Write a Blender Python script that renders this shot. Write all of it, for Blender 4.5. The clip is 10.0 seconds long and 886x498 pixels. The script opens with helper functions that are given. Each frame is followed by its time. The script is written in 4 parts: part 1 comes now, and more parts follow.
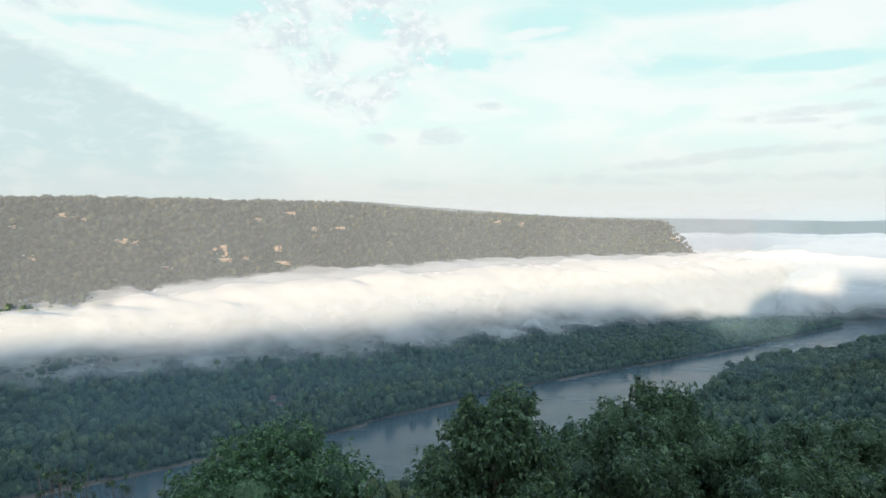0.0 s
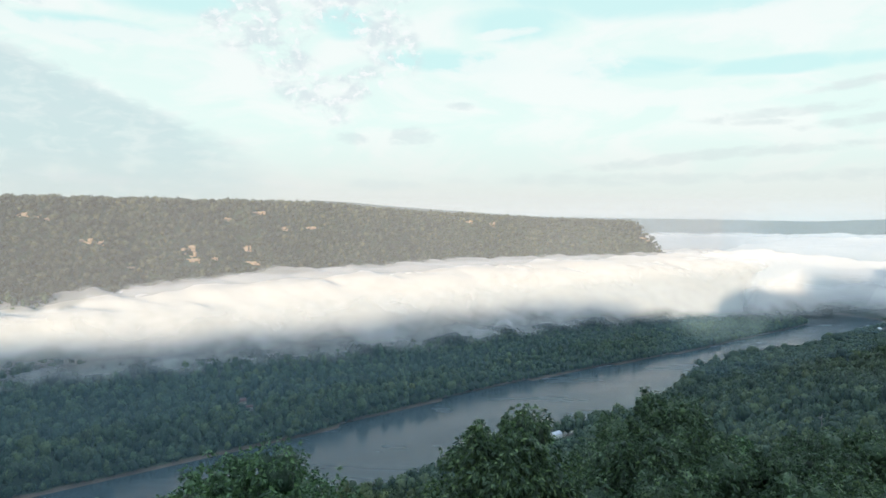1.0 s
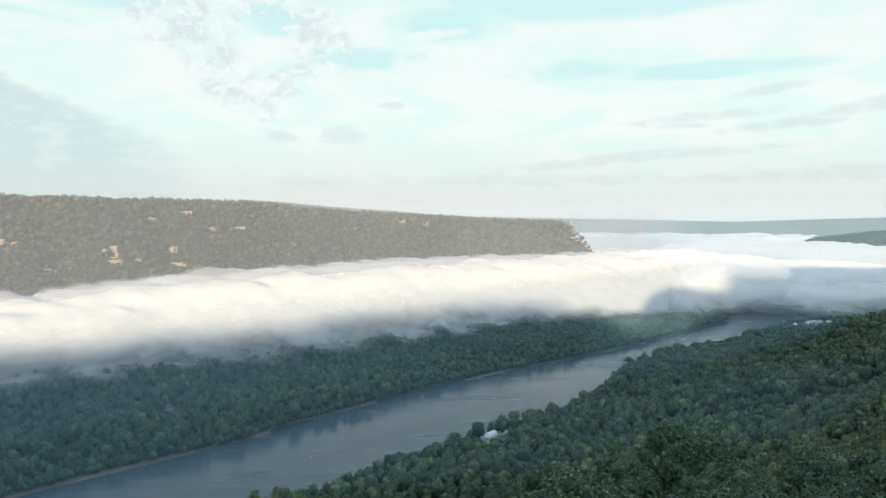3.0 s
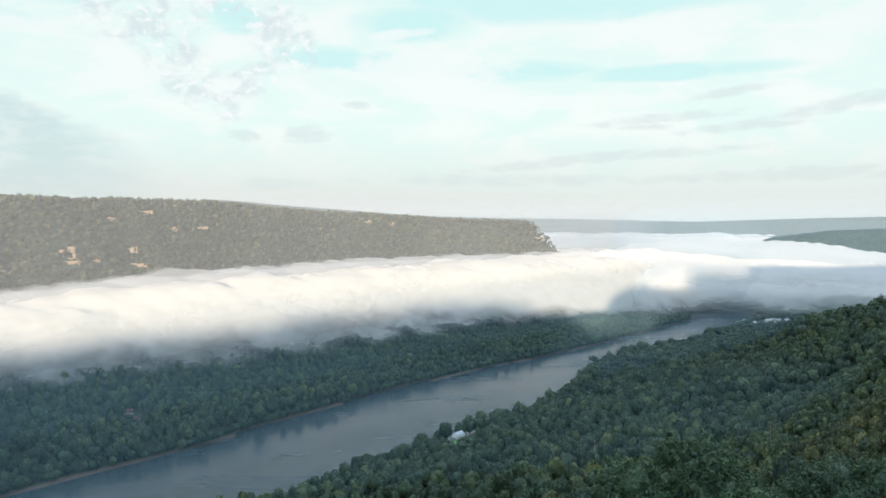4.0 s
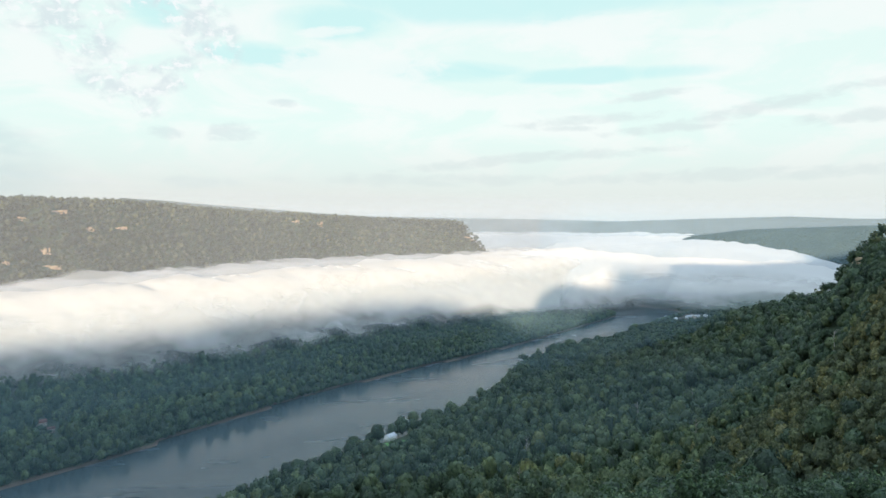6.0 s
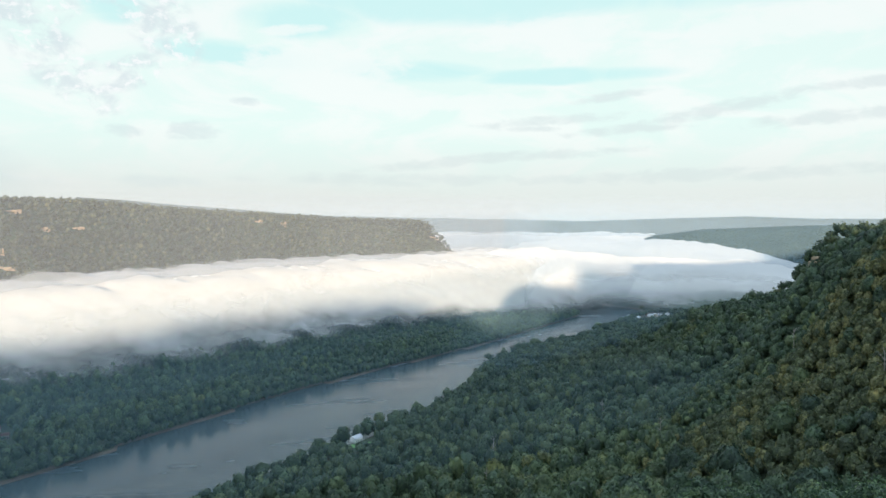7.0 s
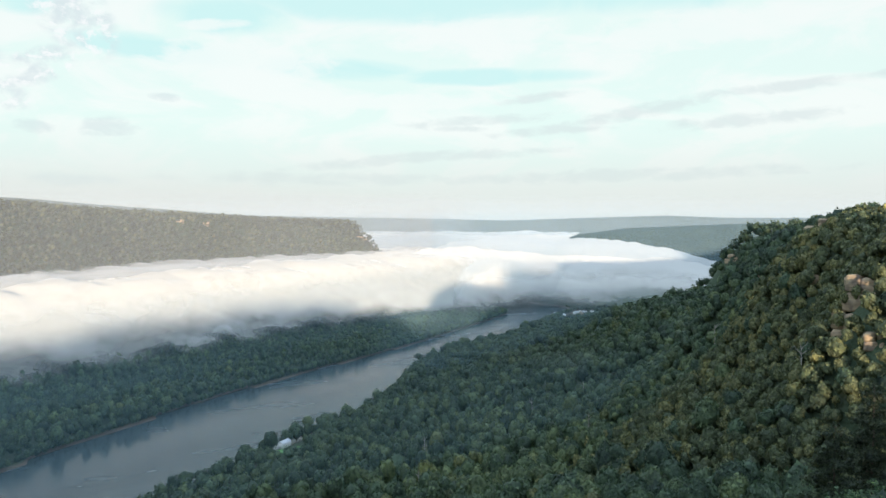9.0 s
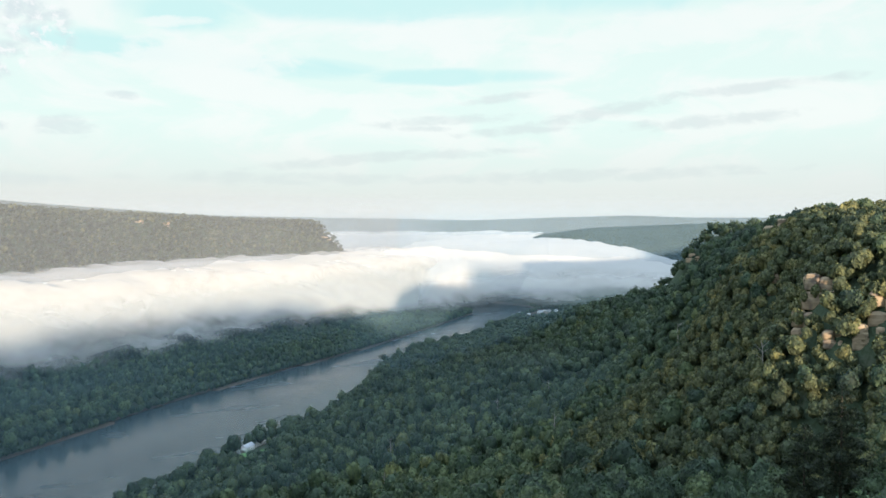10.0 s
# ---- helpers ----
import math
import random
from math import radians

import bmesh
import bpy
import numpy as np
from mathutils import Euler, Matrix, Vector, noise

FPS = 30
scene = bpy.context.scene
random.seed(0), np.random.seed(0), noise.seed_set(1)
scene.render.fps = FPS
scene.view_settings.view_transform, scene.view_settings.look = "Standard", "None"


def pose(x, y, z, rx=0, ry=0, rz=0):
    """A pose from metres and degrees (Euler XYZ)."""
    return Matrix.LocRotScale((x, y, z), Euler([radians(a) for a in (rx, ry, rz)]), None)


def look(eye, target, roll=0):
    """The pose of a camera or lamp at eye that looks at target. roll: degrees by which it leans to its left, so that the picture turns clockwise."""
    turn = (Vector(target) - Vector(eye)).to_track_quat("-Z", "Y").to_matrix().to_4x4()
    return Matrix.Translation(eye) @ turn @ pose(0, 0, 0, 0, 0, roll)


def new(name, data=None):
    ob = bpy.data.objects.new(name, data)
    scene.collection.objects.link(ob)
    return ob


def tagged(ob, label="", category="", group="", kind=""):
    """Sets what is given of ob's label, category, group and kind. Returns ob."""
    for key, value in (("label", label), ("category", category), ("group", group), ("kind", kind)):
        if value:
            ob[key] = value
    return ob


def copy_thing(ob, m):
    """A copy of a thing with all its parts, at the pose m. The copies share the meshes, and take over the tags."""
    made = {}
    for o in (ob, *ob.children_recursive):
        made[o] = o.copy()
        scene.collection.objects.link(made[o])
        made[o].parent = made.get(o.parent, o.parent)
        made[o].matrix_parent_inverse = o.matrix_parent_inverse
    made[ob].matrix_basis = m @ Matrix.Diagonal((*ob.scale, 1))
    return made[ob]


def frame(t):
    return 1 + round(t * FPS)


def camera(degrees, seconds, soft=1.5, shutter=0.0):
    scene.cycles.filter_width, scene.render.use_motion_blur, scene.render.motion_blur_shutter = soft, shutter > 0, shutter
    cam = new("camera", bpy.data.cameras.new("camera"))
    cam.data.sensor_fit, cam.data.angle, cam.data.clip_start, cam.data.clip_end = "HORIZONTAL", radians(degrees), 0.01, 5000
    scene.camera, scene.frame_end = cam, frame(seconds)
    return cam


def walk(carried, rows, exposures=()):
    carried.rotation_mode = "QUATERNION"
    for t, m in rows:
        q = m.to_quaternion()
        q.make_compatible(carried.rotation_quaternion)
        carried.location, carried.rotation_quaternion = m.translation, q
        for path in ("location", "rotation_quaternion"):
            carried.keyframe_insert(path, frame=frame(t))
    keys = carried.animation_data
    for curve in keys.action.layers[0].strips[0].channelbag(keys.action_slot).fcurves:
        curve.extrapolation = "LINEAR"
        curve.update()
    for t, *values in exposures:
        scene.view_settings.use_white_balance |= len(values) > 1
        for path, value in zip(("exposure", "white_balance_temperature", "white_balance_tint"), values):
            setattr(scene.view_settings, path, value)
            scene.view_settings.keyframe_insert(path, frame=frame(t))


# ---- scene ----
# ------------------------------------------------------------------ camera
cam = camera(62.42, 10.0)
ROWS = [
    (0.0, 0.0, 0.0, 255.0, 0.0, -1.984, -0.151), (0.5, -0.64, 2.24, 255.01, 1.103, -1.987, -0.165),
    (1.0, -1.32, 4.37, 255.04, 2.245, -1.985, -0.178), (1.5, -2.02, 6.37, 255.09, 3.502, -1.984, -0.186),
    (2.0, -2.73, 8.28, 255.15, 4.801, -1.986, -0.193), (2.5, -3.45, 10.08, 255.23, 6.194, -1.981, -0.203),
    (4.0, -5.54, 14.99, 255.54, 10.295, -1.972, -0.218), (4.5, -6.19, 16.49, 255.67, 11.679, -1.971, -0.212),
    (5.0, -6.8, 17.93, 255.8, 13.07, -1.976, -0.201), (5.5, -7.35, 19.33, 255.94, 14.494, -1.984, -0.184),
    (7.0, -8.63, 23.32, 256.41, 18.658, -1.998, -0.166), (7.5, -8.9, 24.61, 256.57, 20.081, -2.01, -0.142),
    (8.0, -9.07, 25.9, 256.74, 21.51, -2.024, -0.118), (8.5, -9.14, 27.19, 256.91, 22.922, -2.033, -0.094),
    (9.0, -9.09, 28.5, 257.08, 24.326, -2.038, -0.068), (9.5, -8.92, 29.82, 257.25, 25.709, -2.041, -0.039),
    (10.0, -8.62, 31.17, 257.41, 27.093, -2.045, -0.007),
]
walk(cam, [(t, pose(x, y, z, 90 + pitch, roll, -yaw)) for t, x, y, z, yaw, pitch, roll in ROWS], [(0.0, 1.06, 6300, 10), (10.0, 1.06, 6300, 10)])

# ------------------------------------------------------------------ world and sun
SUN_EL, SUN_TO = 6.5, 16.0          # degrees: height of the sun; azimuth towards which its light travels


def sun_way():
    e, a = radians(SUN_EL), radians(SUN_TO)
    return Vector((math.sin(a) * math.cos(e), math.cos(a) * math.cos(e), -math.sin(e)))


sun_data = bpy.data.lights.new("sun", "SUN")
sun_data.energy, sun_data.angle, sun_data.color = 4.6, radians(1.1), (1.0, 0.79, 0.57)
sun = new("sun", sun_data)
sun.matrix_world = look(Vector((0, 0, 900)), Vector((0, 0, 900)) + sun_way())


class Nodes:
    """Short hand for building node trees."""

    def __init__(self, tree):
        self.tree = tree
        tree.nodes.clear()

    def add(self, kind, ins=None):
        return self.plug(self.tree.nodes.new(kind), ins or {})

    def plug(self, n, ins):
        for k, v in ins.items():
            if isinstance(v, bpy.types.NodeSocket):
                self.tree.links.new(v, n.inputs[k])
            elif n.inputs[k].type == "RGBA" and len(v) == 3:
                n.inputs[k].default_value = (*v, 1.0)
            else:
                n.inputs[k].default_value = v
        return n

    def math(self, op, a, b=0.0, c=0.0, clamp=False):
        n = self.add("ShaderNodeMath")
        n.operation, n.use_clamp = op, clamp
        return self.plug(n, {0: a, 1: b, 2: c}).outputs[0]

    def ramp(self, x, stops, smooth=True):
        n = self.add("ShaderNodeValToRGB", {0: x})
        r = n.color_ramp
        r.interpolation = "EASE" if smooth else "LINEAR"
        while len(r.elements) < len(stops):
            r.elements.new(0.5)
        for e, (p, c) in zip(r.elements, stops):
            e.position = p
            e.color = c if len(c) == 4 else (*c, 1.0)
        return n.outputs[0]

    def step(self, x, lo, hi):
        n = self.add("ShaderNodeMapRange", {0: x, 1: lo, 2: hi, 3: 0.0, 4: 1.0})
        n.interpolation_type = "SMOOTHSTEP"
        return n.outputs[0]

    def mix(self, f, a, b, blend="MIX"):
        n = self.add("ShaderNodeMix")
        n.data_type, n.blend_type = "RGBA", blend
        for i, v in ((0, f), (6, a), (7, b)):
            if isinstance(v, bpy.types.NodeSocket):
                self.tree.links.new(v, n.inputs[i])
            else:
                n.inputs[i].default_value = v if i == 0 or len(v) == 4 else (*v, 1.0)
        return n.outputs[2]

    def noise(self, vec, scale, detail=4.0, rough=0.5, distort=0.0):
        return self.add("ShaderNodeTexNoise", {"Vector": vec, "Scale": scale, "Detail": detail, "Roughness": rough, "Distortion": distort}).outputs[0]


def build_world():
    """Pale morning sky: high thin cloud with cyan gaps, a grey sheet low at one side, small mottled cloud between."""
    world = bpy.data.worlds.new("morning_sky")
    scene.world = world
    world.use_nodes = True
    n = Nodes(world.node_tree)
    sky = n.add("ShaderNodeTexSky")
    sky.sky_type, sky.sun_disc, sky.altitude = "NISHITA", False, 400.0
    sky.sun_elevation, sky.sun_rotation = radians(SUN_EL), radians(180 + SUN_TO)
    way = n.add("ShaderNodeTexCoord").outputs["Generated"]
    x, y, z = n.add("ShaderNodeSeparateXYZ", {0: way}).outputs
    az = n.math("MULTIPLY", n.math("ARCTAN2", x, y), 57.2958)
    el = n.math("MULTIPLY", n.math("ARCSINE", z), 57.2958)
    def patch(a0, e0, ra, re, lean=0.0):
        """Soft round mask about a place in the sky, in degrees: 1 in its middle, 0 at its rim, less beyond."""
        da, de = n.math("SUBTRACT", az, a0), n.math("SUBTRACT", el, e0)
        de = n.math("SUBTRACT", de, n.math("MULTIPLY", da, lean))
        q = n.math("ADD", n.math("POWER", n.math("ABSOLUTE", n.math("DIVIDE", da, ra)), 2.0), n.math("POWER", n.math("ABSOLUTE", n.math("DIVIDE", de, re)), 2.0))
        return n.math("SUBTRACT", 1.0, q)

    def any_of(*spots):
        out = patch(*spots[0])
        for p in spots[1:]:
            out = n.math("MAXIMUM", out, patch(*p))
        return out

    def ragged(mask, grain, amount, lo, hi):
        return n.step(n.math("ADD", mask, n.math("MULTIPLY", n.math("SUBTRACT", grain, 0.5), amount)), lo, hi)

    dome = n.add("ShaderNodeCombineXYZ", {0: az, 1: n.math("MULTIPLY", el, 2.4), 2: 0.0}).outputs[0]
    round_dome = n.add("ShaderNodeCombineXYZ", {0: az, 1: n.math("MULTIPLY", el, 1.35), 2: 0.0}).outputs[0]
    wisps = n.noise(dome, 0.13, 7.0, 0.58, 0.6)
    fine = n.noise(dome, 0.42, 6.0, 0.6, 0.4)
    clots = n.noise(round_dome, 0.50, 5.0, 0.58, 0.5)
    beads = n.noise(round_dome, 1.15, 4.0, 0.6, 0.3)
    MINT, WHITE, CYAN = (0.396, 0.470, 0.437), (0.452, 0.474, 0.450), (0.300, 0.440, 0.425)
    col = n.mix(n.step(wisps, 0.40, 0.62), MINT, WHITE)
    # cyan gaps, deepest overhead and over the far end of the valley
    gaps = any_of((8, 15.2, 5, 1.5, 0.02), (19, 17.0, 16, 2.0), (38, 18.0, 26, 2.7), (17, 11.6, 6.5, 1.0, -0.03), (27, 11.2, 9, 0.7), (-5.5, 15.0, 2.4, 1.2), (-18, 16.2, 6, 1.6), (3, 12.4, 6, 1.0, -0.05), (-24, 13.4, 6, 0.9), (-12, 18.0, 14, 1.4))
    col = n.mix(n.math("MULTIPLY", ragged(gaps, wisps, 2.6, -0.25, 0.75), 0.85), col, CYAN)
    # long white swathes across them
    swathes = any_of((9, 11.6, 7.5, 2.3, 0.02), (7.2, 14.4, 2.8, 0.45, 0.10), (22, 9.3, 9, 0.7, 0.02), (27, 14.2, 8, 1.4, 0.06), (-22, 13.2, 7, 0.8, -0.02), (44, 14.0, 12, 1.5, 0.03), (-27, 13.0, 5, 0.7, -0.25))
    col = n.mix(n.math("MULTIPLY", ragged(swathes, fine, 2.4, -0.1, 0.8), 0.8), col, WHITE)
    # paler and greyer low down
    col = n.mix(n.step(el, 8.0, 0.8), col, (0.374, 0.399, 0.386))
    # grey bars over the far end of the valley
    bars = any_of((27.5, 7.9, 5.5, 0.42, 0.06), (19.5, 4.8, 8, 0.45, 0.10), (33, 7.1, 4.5, 0.38, 0.05), (39, 8.3, 6, 0.55, 0.16), (26, 5.3, 7, 0.42, 0.04), (25.5, 7.3, 2.2, 0.28), (50, 9.6, 7, 0.4, 0.05), (32, 9.6, 3.4, 0.35, 0.12), (47, 7.4, 6, 0.5, 0.05), (38, 3.6, 14, 0.5, 0.02), (14, 3.4, 10, 0.5))
    col = n.mix(n.math("MULTIPLY", ragged(bars, fine, 4.5, -0.5, 1.2), 0.6), col, (0.338, 0.374, 0.370))
    # the grey-blue sheet, its upper edge sloping down to a point
    edge = n.math("SUBTRACT", n.math("MULTIPLY", n.math("ADD", az, 31.0), -0.385), n.math("SUBTRACT", el, 12.6))
    sheet = n.math("MULTIPLY", ragged(n.math("MULTIPLY", edge, 0.9), fine, 2.4, -0.5, 0.5), ragged(n.math("MULTIPLY", n.math("SUBTRACT", -9.0, az), 0.14), wisps, 2.2, 0.0, 1.3))
    col = n.mix(n.math("MULTIPLY", sheet, 0.85), col, n.mix(n.step(fine, 0.45, 0.68), (0.298, 0.366, 0.366), (0.352, 0.402, 0.392)))
    # mottled cloud: grey-lilac clots with small bright heads
    at = any_of((-12.0, 14.4, 4.0, 1.6, 0.05), (-9.0, 11.0, 2.6, 1.9, -0.4), (-2.4, 14.4, 2.6, 2.4, -0.5), (-4.4, 10.6, 2.2, 1.1, 0.3), (-7.4, 8.9, 2.2, 1.0, -0.3), (-8.0, 17.0, 7, 1.7), (-29.5, 16.5, 4.5, 2.2))
    mottle = n.step(at, -0.7, 0.3)
    col = n.mix(n.math("MULTIPLY", n.math("MULTIPLY", mottle, n.step(clots, 0.40, 0.64)), 0.75), col, (0.345, 0.378, 0.386))
    col = n.mix(n.math("MULTIPLY", n.math("MULTIPLY", mottle, n.step(beads, 0.50, 0.66)), 0.9), col, (0.470, 0.474, 0.462))
    puffs = any_of((-0.2, 6.7, 2.1, 0.8), (-4.6, 6.6, 1.4, 0.5), (3.6, 9.1, 1.2, 0.35), (-22.5, 3.0, 4, 0.5), (-2.5, 3.0, 3.5, 0.45))
    col = n.mix(n.math("MULTIPLY", ragged(puffs, fine, 5.0, -0.2, 1.3), 0.6), col, (0.335, 0.378, 0.378))
    # clear-sky light takes its share, most of it high up, out of the cloud
    part = n.mix(1.0, sky.outputs[0], (0.1, 0.1, 0.1), "MULTIPLY")
    col = n.mix(n.math("MULTIPLY", n.step(el, 19.0, 42.0), 0.9), col, (0.70, 0.88, 1.08))
    col = n.mix(0.05, col, part)
    bg = n.add("ShaderNodeBackground", {"Color": col, "Strength": 1.0})
    n.add("ShaderNodeOutputWorld", {"Surface": bg.outputs[0]})


build_world()


# ------------------------------------------------------------------ materials
def material(name):
    m = bpy.data.materials.new(name)
    m.use_nodes = True
    return m, Nodes(m.node_tree)


def principled(n, color, rough=0.8, bump=None, strength=0.3, distance=0.1, spec=0.3, **more):
    ins = {"Base Color": color, "Roughness": rough, "Specular IOR Level": spec}
    ins.update(more)
    if bump is not None:
        ins["Normal"] = n.add("ShaderNodeBump", {"Height": bump, "Strength": strength, "Distance": distance}).outputs[0]
    b = n.add("ShaderNodeBsdfPrincipled", ins)
    n.add("ShaderNodeOutputMaterial", {"Surface": b.outputs[0]})
    return b


def where(n):
    return n.add("ShaderNodeNewGeometry").outputs["Position"]


def foliage_material(name, dark, mid, light, scale=0.35, rough=0.65, single=False, thin=0.2):
    """Leaf cover: every tree (single: every leaf) its own green, with finer clumps of lighter and darker leaves."""
    m, n = material(name)
    p = where(n)
    tag = n.add("ShaderNodeAttribute")
    tag.attribute_name = "tint"
    own = n.add("ShaderNodeObjectInfo").outputs["Random"]
    t = n.math("FRACT", n.math("ADD", tag.outputs["Fac"], own))
    if single:
        leaf = n.add("ShaderNodeNewGeometry").outputs["Random Per Island"]
        t = n.math("ADD", n.math("MULTIPLY", t, 0.25), n.math("MULTIPLY", leaf, 0.75))
    stand = n.noise(p, 0.006, 3.0)
    tone = n.math("ADD", n.math("MULTIPLY", t, 0.75), n.math("MULTIPLY", n.step(stand, 0.3, 0.7), 0.25))
    col = n.ramp(tone, [(0.0, dark), (0.5, mid), (0.88, light), (1.0, (light[0] * 1.35, light[1] * 1.12, light[2] * 0.9))])
    fine, leafy = n.noise(p, scale, 4.0, 0.6), n.noise(p, scale * 3.2, 3.0, 0.65)
    col = n.mix(n.step(fine, 0.60, 0.38), col, n.mix(1.0, col, (0.66, 0.72, 0.74), "MULTIPLY"))
    col = n.mix(n.step(leafy, 0.48, 0.70), col, n.mix(1.0, col, (1.40, 1.36, 1.22), "MULTIPLY"))
    spray = n.add("ShaderNodeNewGeometry").outputs["Random Per Island"]
    col = n.mix(1.0, col, n.ramp(spray, [(0.0, (0.62, 0.63, 0.66)), (0.5, (1.0, 1.0, 1.0)), (1.0, (1.56, 1.50, 1.30))], False), "MULTIPLY")
    bump = n.add("ShaderNodeBump", {"Height": n.math("ADD", fine, n.math("MULTIPLY", leafy, 0.5)), "Strength": 0.6, "Distance": 0.6}).outputs[0]
    leaf = n.add("ShaderNodeBsdfPrincipled", {"Base Color": col, "Roughness": rough, "Specular IOR Level": 0.25, "Normal": bump})
    glow = n.add("ShaderNodeBsdfTranslucent", {"Color": n.mix(1.0, col, (1.2, 1.3, 0.9), "MULTIPLY")})
    out = n.add("ShaderNodeMixShader", {0: thin, 1: leaf.outputs[0], 2: glow.outputs[0]})
    n.add("ShaderNodeOutputMaterial", {"Surface": out.outputs[0]})
    return m


M_CANOPY = foliage_material("forest_leaves", (0.035, 0.057, 0.042), (0.056, 0.087, 0.055), (0.092, 0.122, 0.064))
M_HILL = foliage_material("hillside_leaves", (0.060, 0.078, 0.048), (0.096, 0.112, 0.060), (0.162, 0.160, 0.074))
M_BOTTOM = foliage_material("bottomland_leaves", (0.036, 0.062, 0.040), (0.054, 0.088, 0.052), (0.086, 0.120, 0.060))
M_DOWN = foliage_material("downstream_leaves", (0.038, 0.062, 0.044), (0.052, 0.080, 0.052), (0.078, 0.106, 0.058))
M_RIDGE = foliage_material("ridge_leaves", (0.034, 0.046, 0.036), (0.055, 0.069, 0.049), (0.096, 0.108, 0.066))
M_NEAR = foliage_material("oak_leaves", (0.042, 0.070, 0.048), (0.064, 0.106, 0.064), (0.112, 0.164, 0.080), 1.2, 0.45, True)
M_BRIGHT = foliage_material("hickory_leaves", (0.056, 0.106, 0.062), (0.078, 0.142, 0.074), (0.116, 0.190, 0.088), 1.2, 0.45, True)
M_PINE = foliage_material("pine_needles", (0.040, 0.054, 0.038), (0.050, 0.066, 0.042), (0.070, 0.074, 0.050), 1.5, 0.6, True)


def bark_material(name, a, b):
    m, n = material(name)
    p = n.add("ShaderNodeMapping", {"Vector": where(n), "Scale": (1, 1, 0.25)}).outputs[0]
    g = n.noise(p, 4.0, 5.0, 0.6)
    principled(n, n.ramp(g, [(0.3, a), (0.7, b)]), 0.9, g, 0.7, 0.05)
    return m


M_BARK = bark_material("bark", (0.06, 0.045, 0.035), (0.16, 0.13, 0.11))
M_DEAD = bark_material("dead_wood", (0.24, 0.21, 0.19), (0.42, 0.39, 0.36))


def ground_material():
    m, n = material("forest_floor")
    p = where(n)
    a, b = n.noise(p, 0.05, 5.0), n.noise(p, 0.6, 4.0)
    col = n.ramp(a, [(0.3, (0.035, 0.060, 0.038)), (0.55, (0.05, 0.075, 0.045)), (0.75, (0.065, 0.075, 0.05))])
    col = n.mix(n.step(b, 0.4, 0.7), col, (0.035, 0.05, 0.025))
    _, _, z = n.add("ShaderNodeSeparateXYZ", {0: p}).outputs
    mud = n.math("ADD", z, n.math("MULTIPLY", n.math("SUBTRACT", a, 0.5), 3.0))
    col = n.mix(n.step(mud, 2.6, 1.6), col, (0.105, 0.080, 0.060))
    principled(n, col, 0.95, b, 0.6, 0.5)
    return m


M_GROUND = ground_material()


def far_canopy_material():
    m, n = material("distant_canopy")
    p = where(n)
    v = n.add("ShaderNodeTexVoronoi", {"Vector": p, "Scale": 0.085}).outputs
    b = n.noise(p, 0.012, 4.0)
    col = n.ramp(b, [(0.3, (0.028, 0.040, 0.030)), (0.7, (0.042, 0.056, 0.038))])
    # shade of the gaps between crowns, put into the colour
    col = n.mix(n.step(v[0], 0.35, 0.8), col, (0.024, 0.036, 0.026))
    h = n.math("SUBTRACT", 1.0, v[0])
    principled(n, col, 0.9, h, 0.9, 6.0, spec=0.1)
    return m


M_FAR = far_canopy_material()


def water_material():
    m, n = material("river_water")
    p = n.add("ShaderNodeMapping", {"Vector": where(n), "Rotation": (0, 0, radians(-40)), "Scale": (0.35, 1.0, 1.0)}).outputs[0]
    calm = n.noise(p, 0.012, 4.0, 0.55, 0.5)
    rough = n.math("ADD", 0.16, n.math("MULTIPLY", n.step(calm, 0.42, 0.62), 0.12))
    h = n.noise(p, 0.5, 4.0, 0.6)
    principled(n, (0.034, 0.052, 0.058), rough, h, 0.2, 0.2, spec=0.36, IOR=1.33)
    return m


M_WATER = water_material()


def rock_material():
    m, n = material("sandstone")
    p = where(n)
    beds = n.noise(n.add("ShaderNodeMapping", {"Vector": p, "Scale": (0.12, 0.12, 1.0)}).outputs[0], 0.5, 6.0, 0.65)
    stain = n.noise(p, 0.18, 4.0)
    col = n.ramp(beds, [(0.25, (0.17, 0.128, 0.092)), (0.5, (0.32, 0.248, 0.168)), (0.75, (0.46, 0.370, 0.250))])
    col = n.mix(n.step(stain, 0.5, 0.72), col, (0.15, 0.12, 0.10))
    principled(n, col, 0.92, beds, 0.8, 0.6, spec=0.15)
    return m


M_ROCK = rock_material()


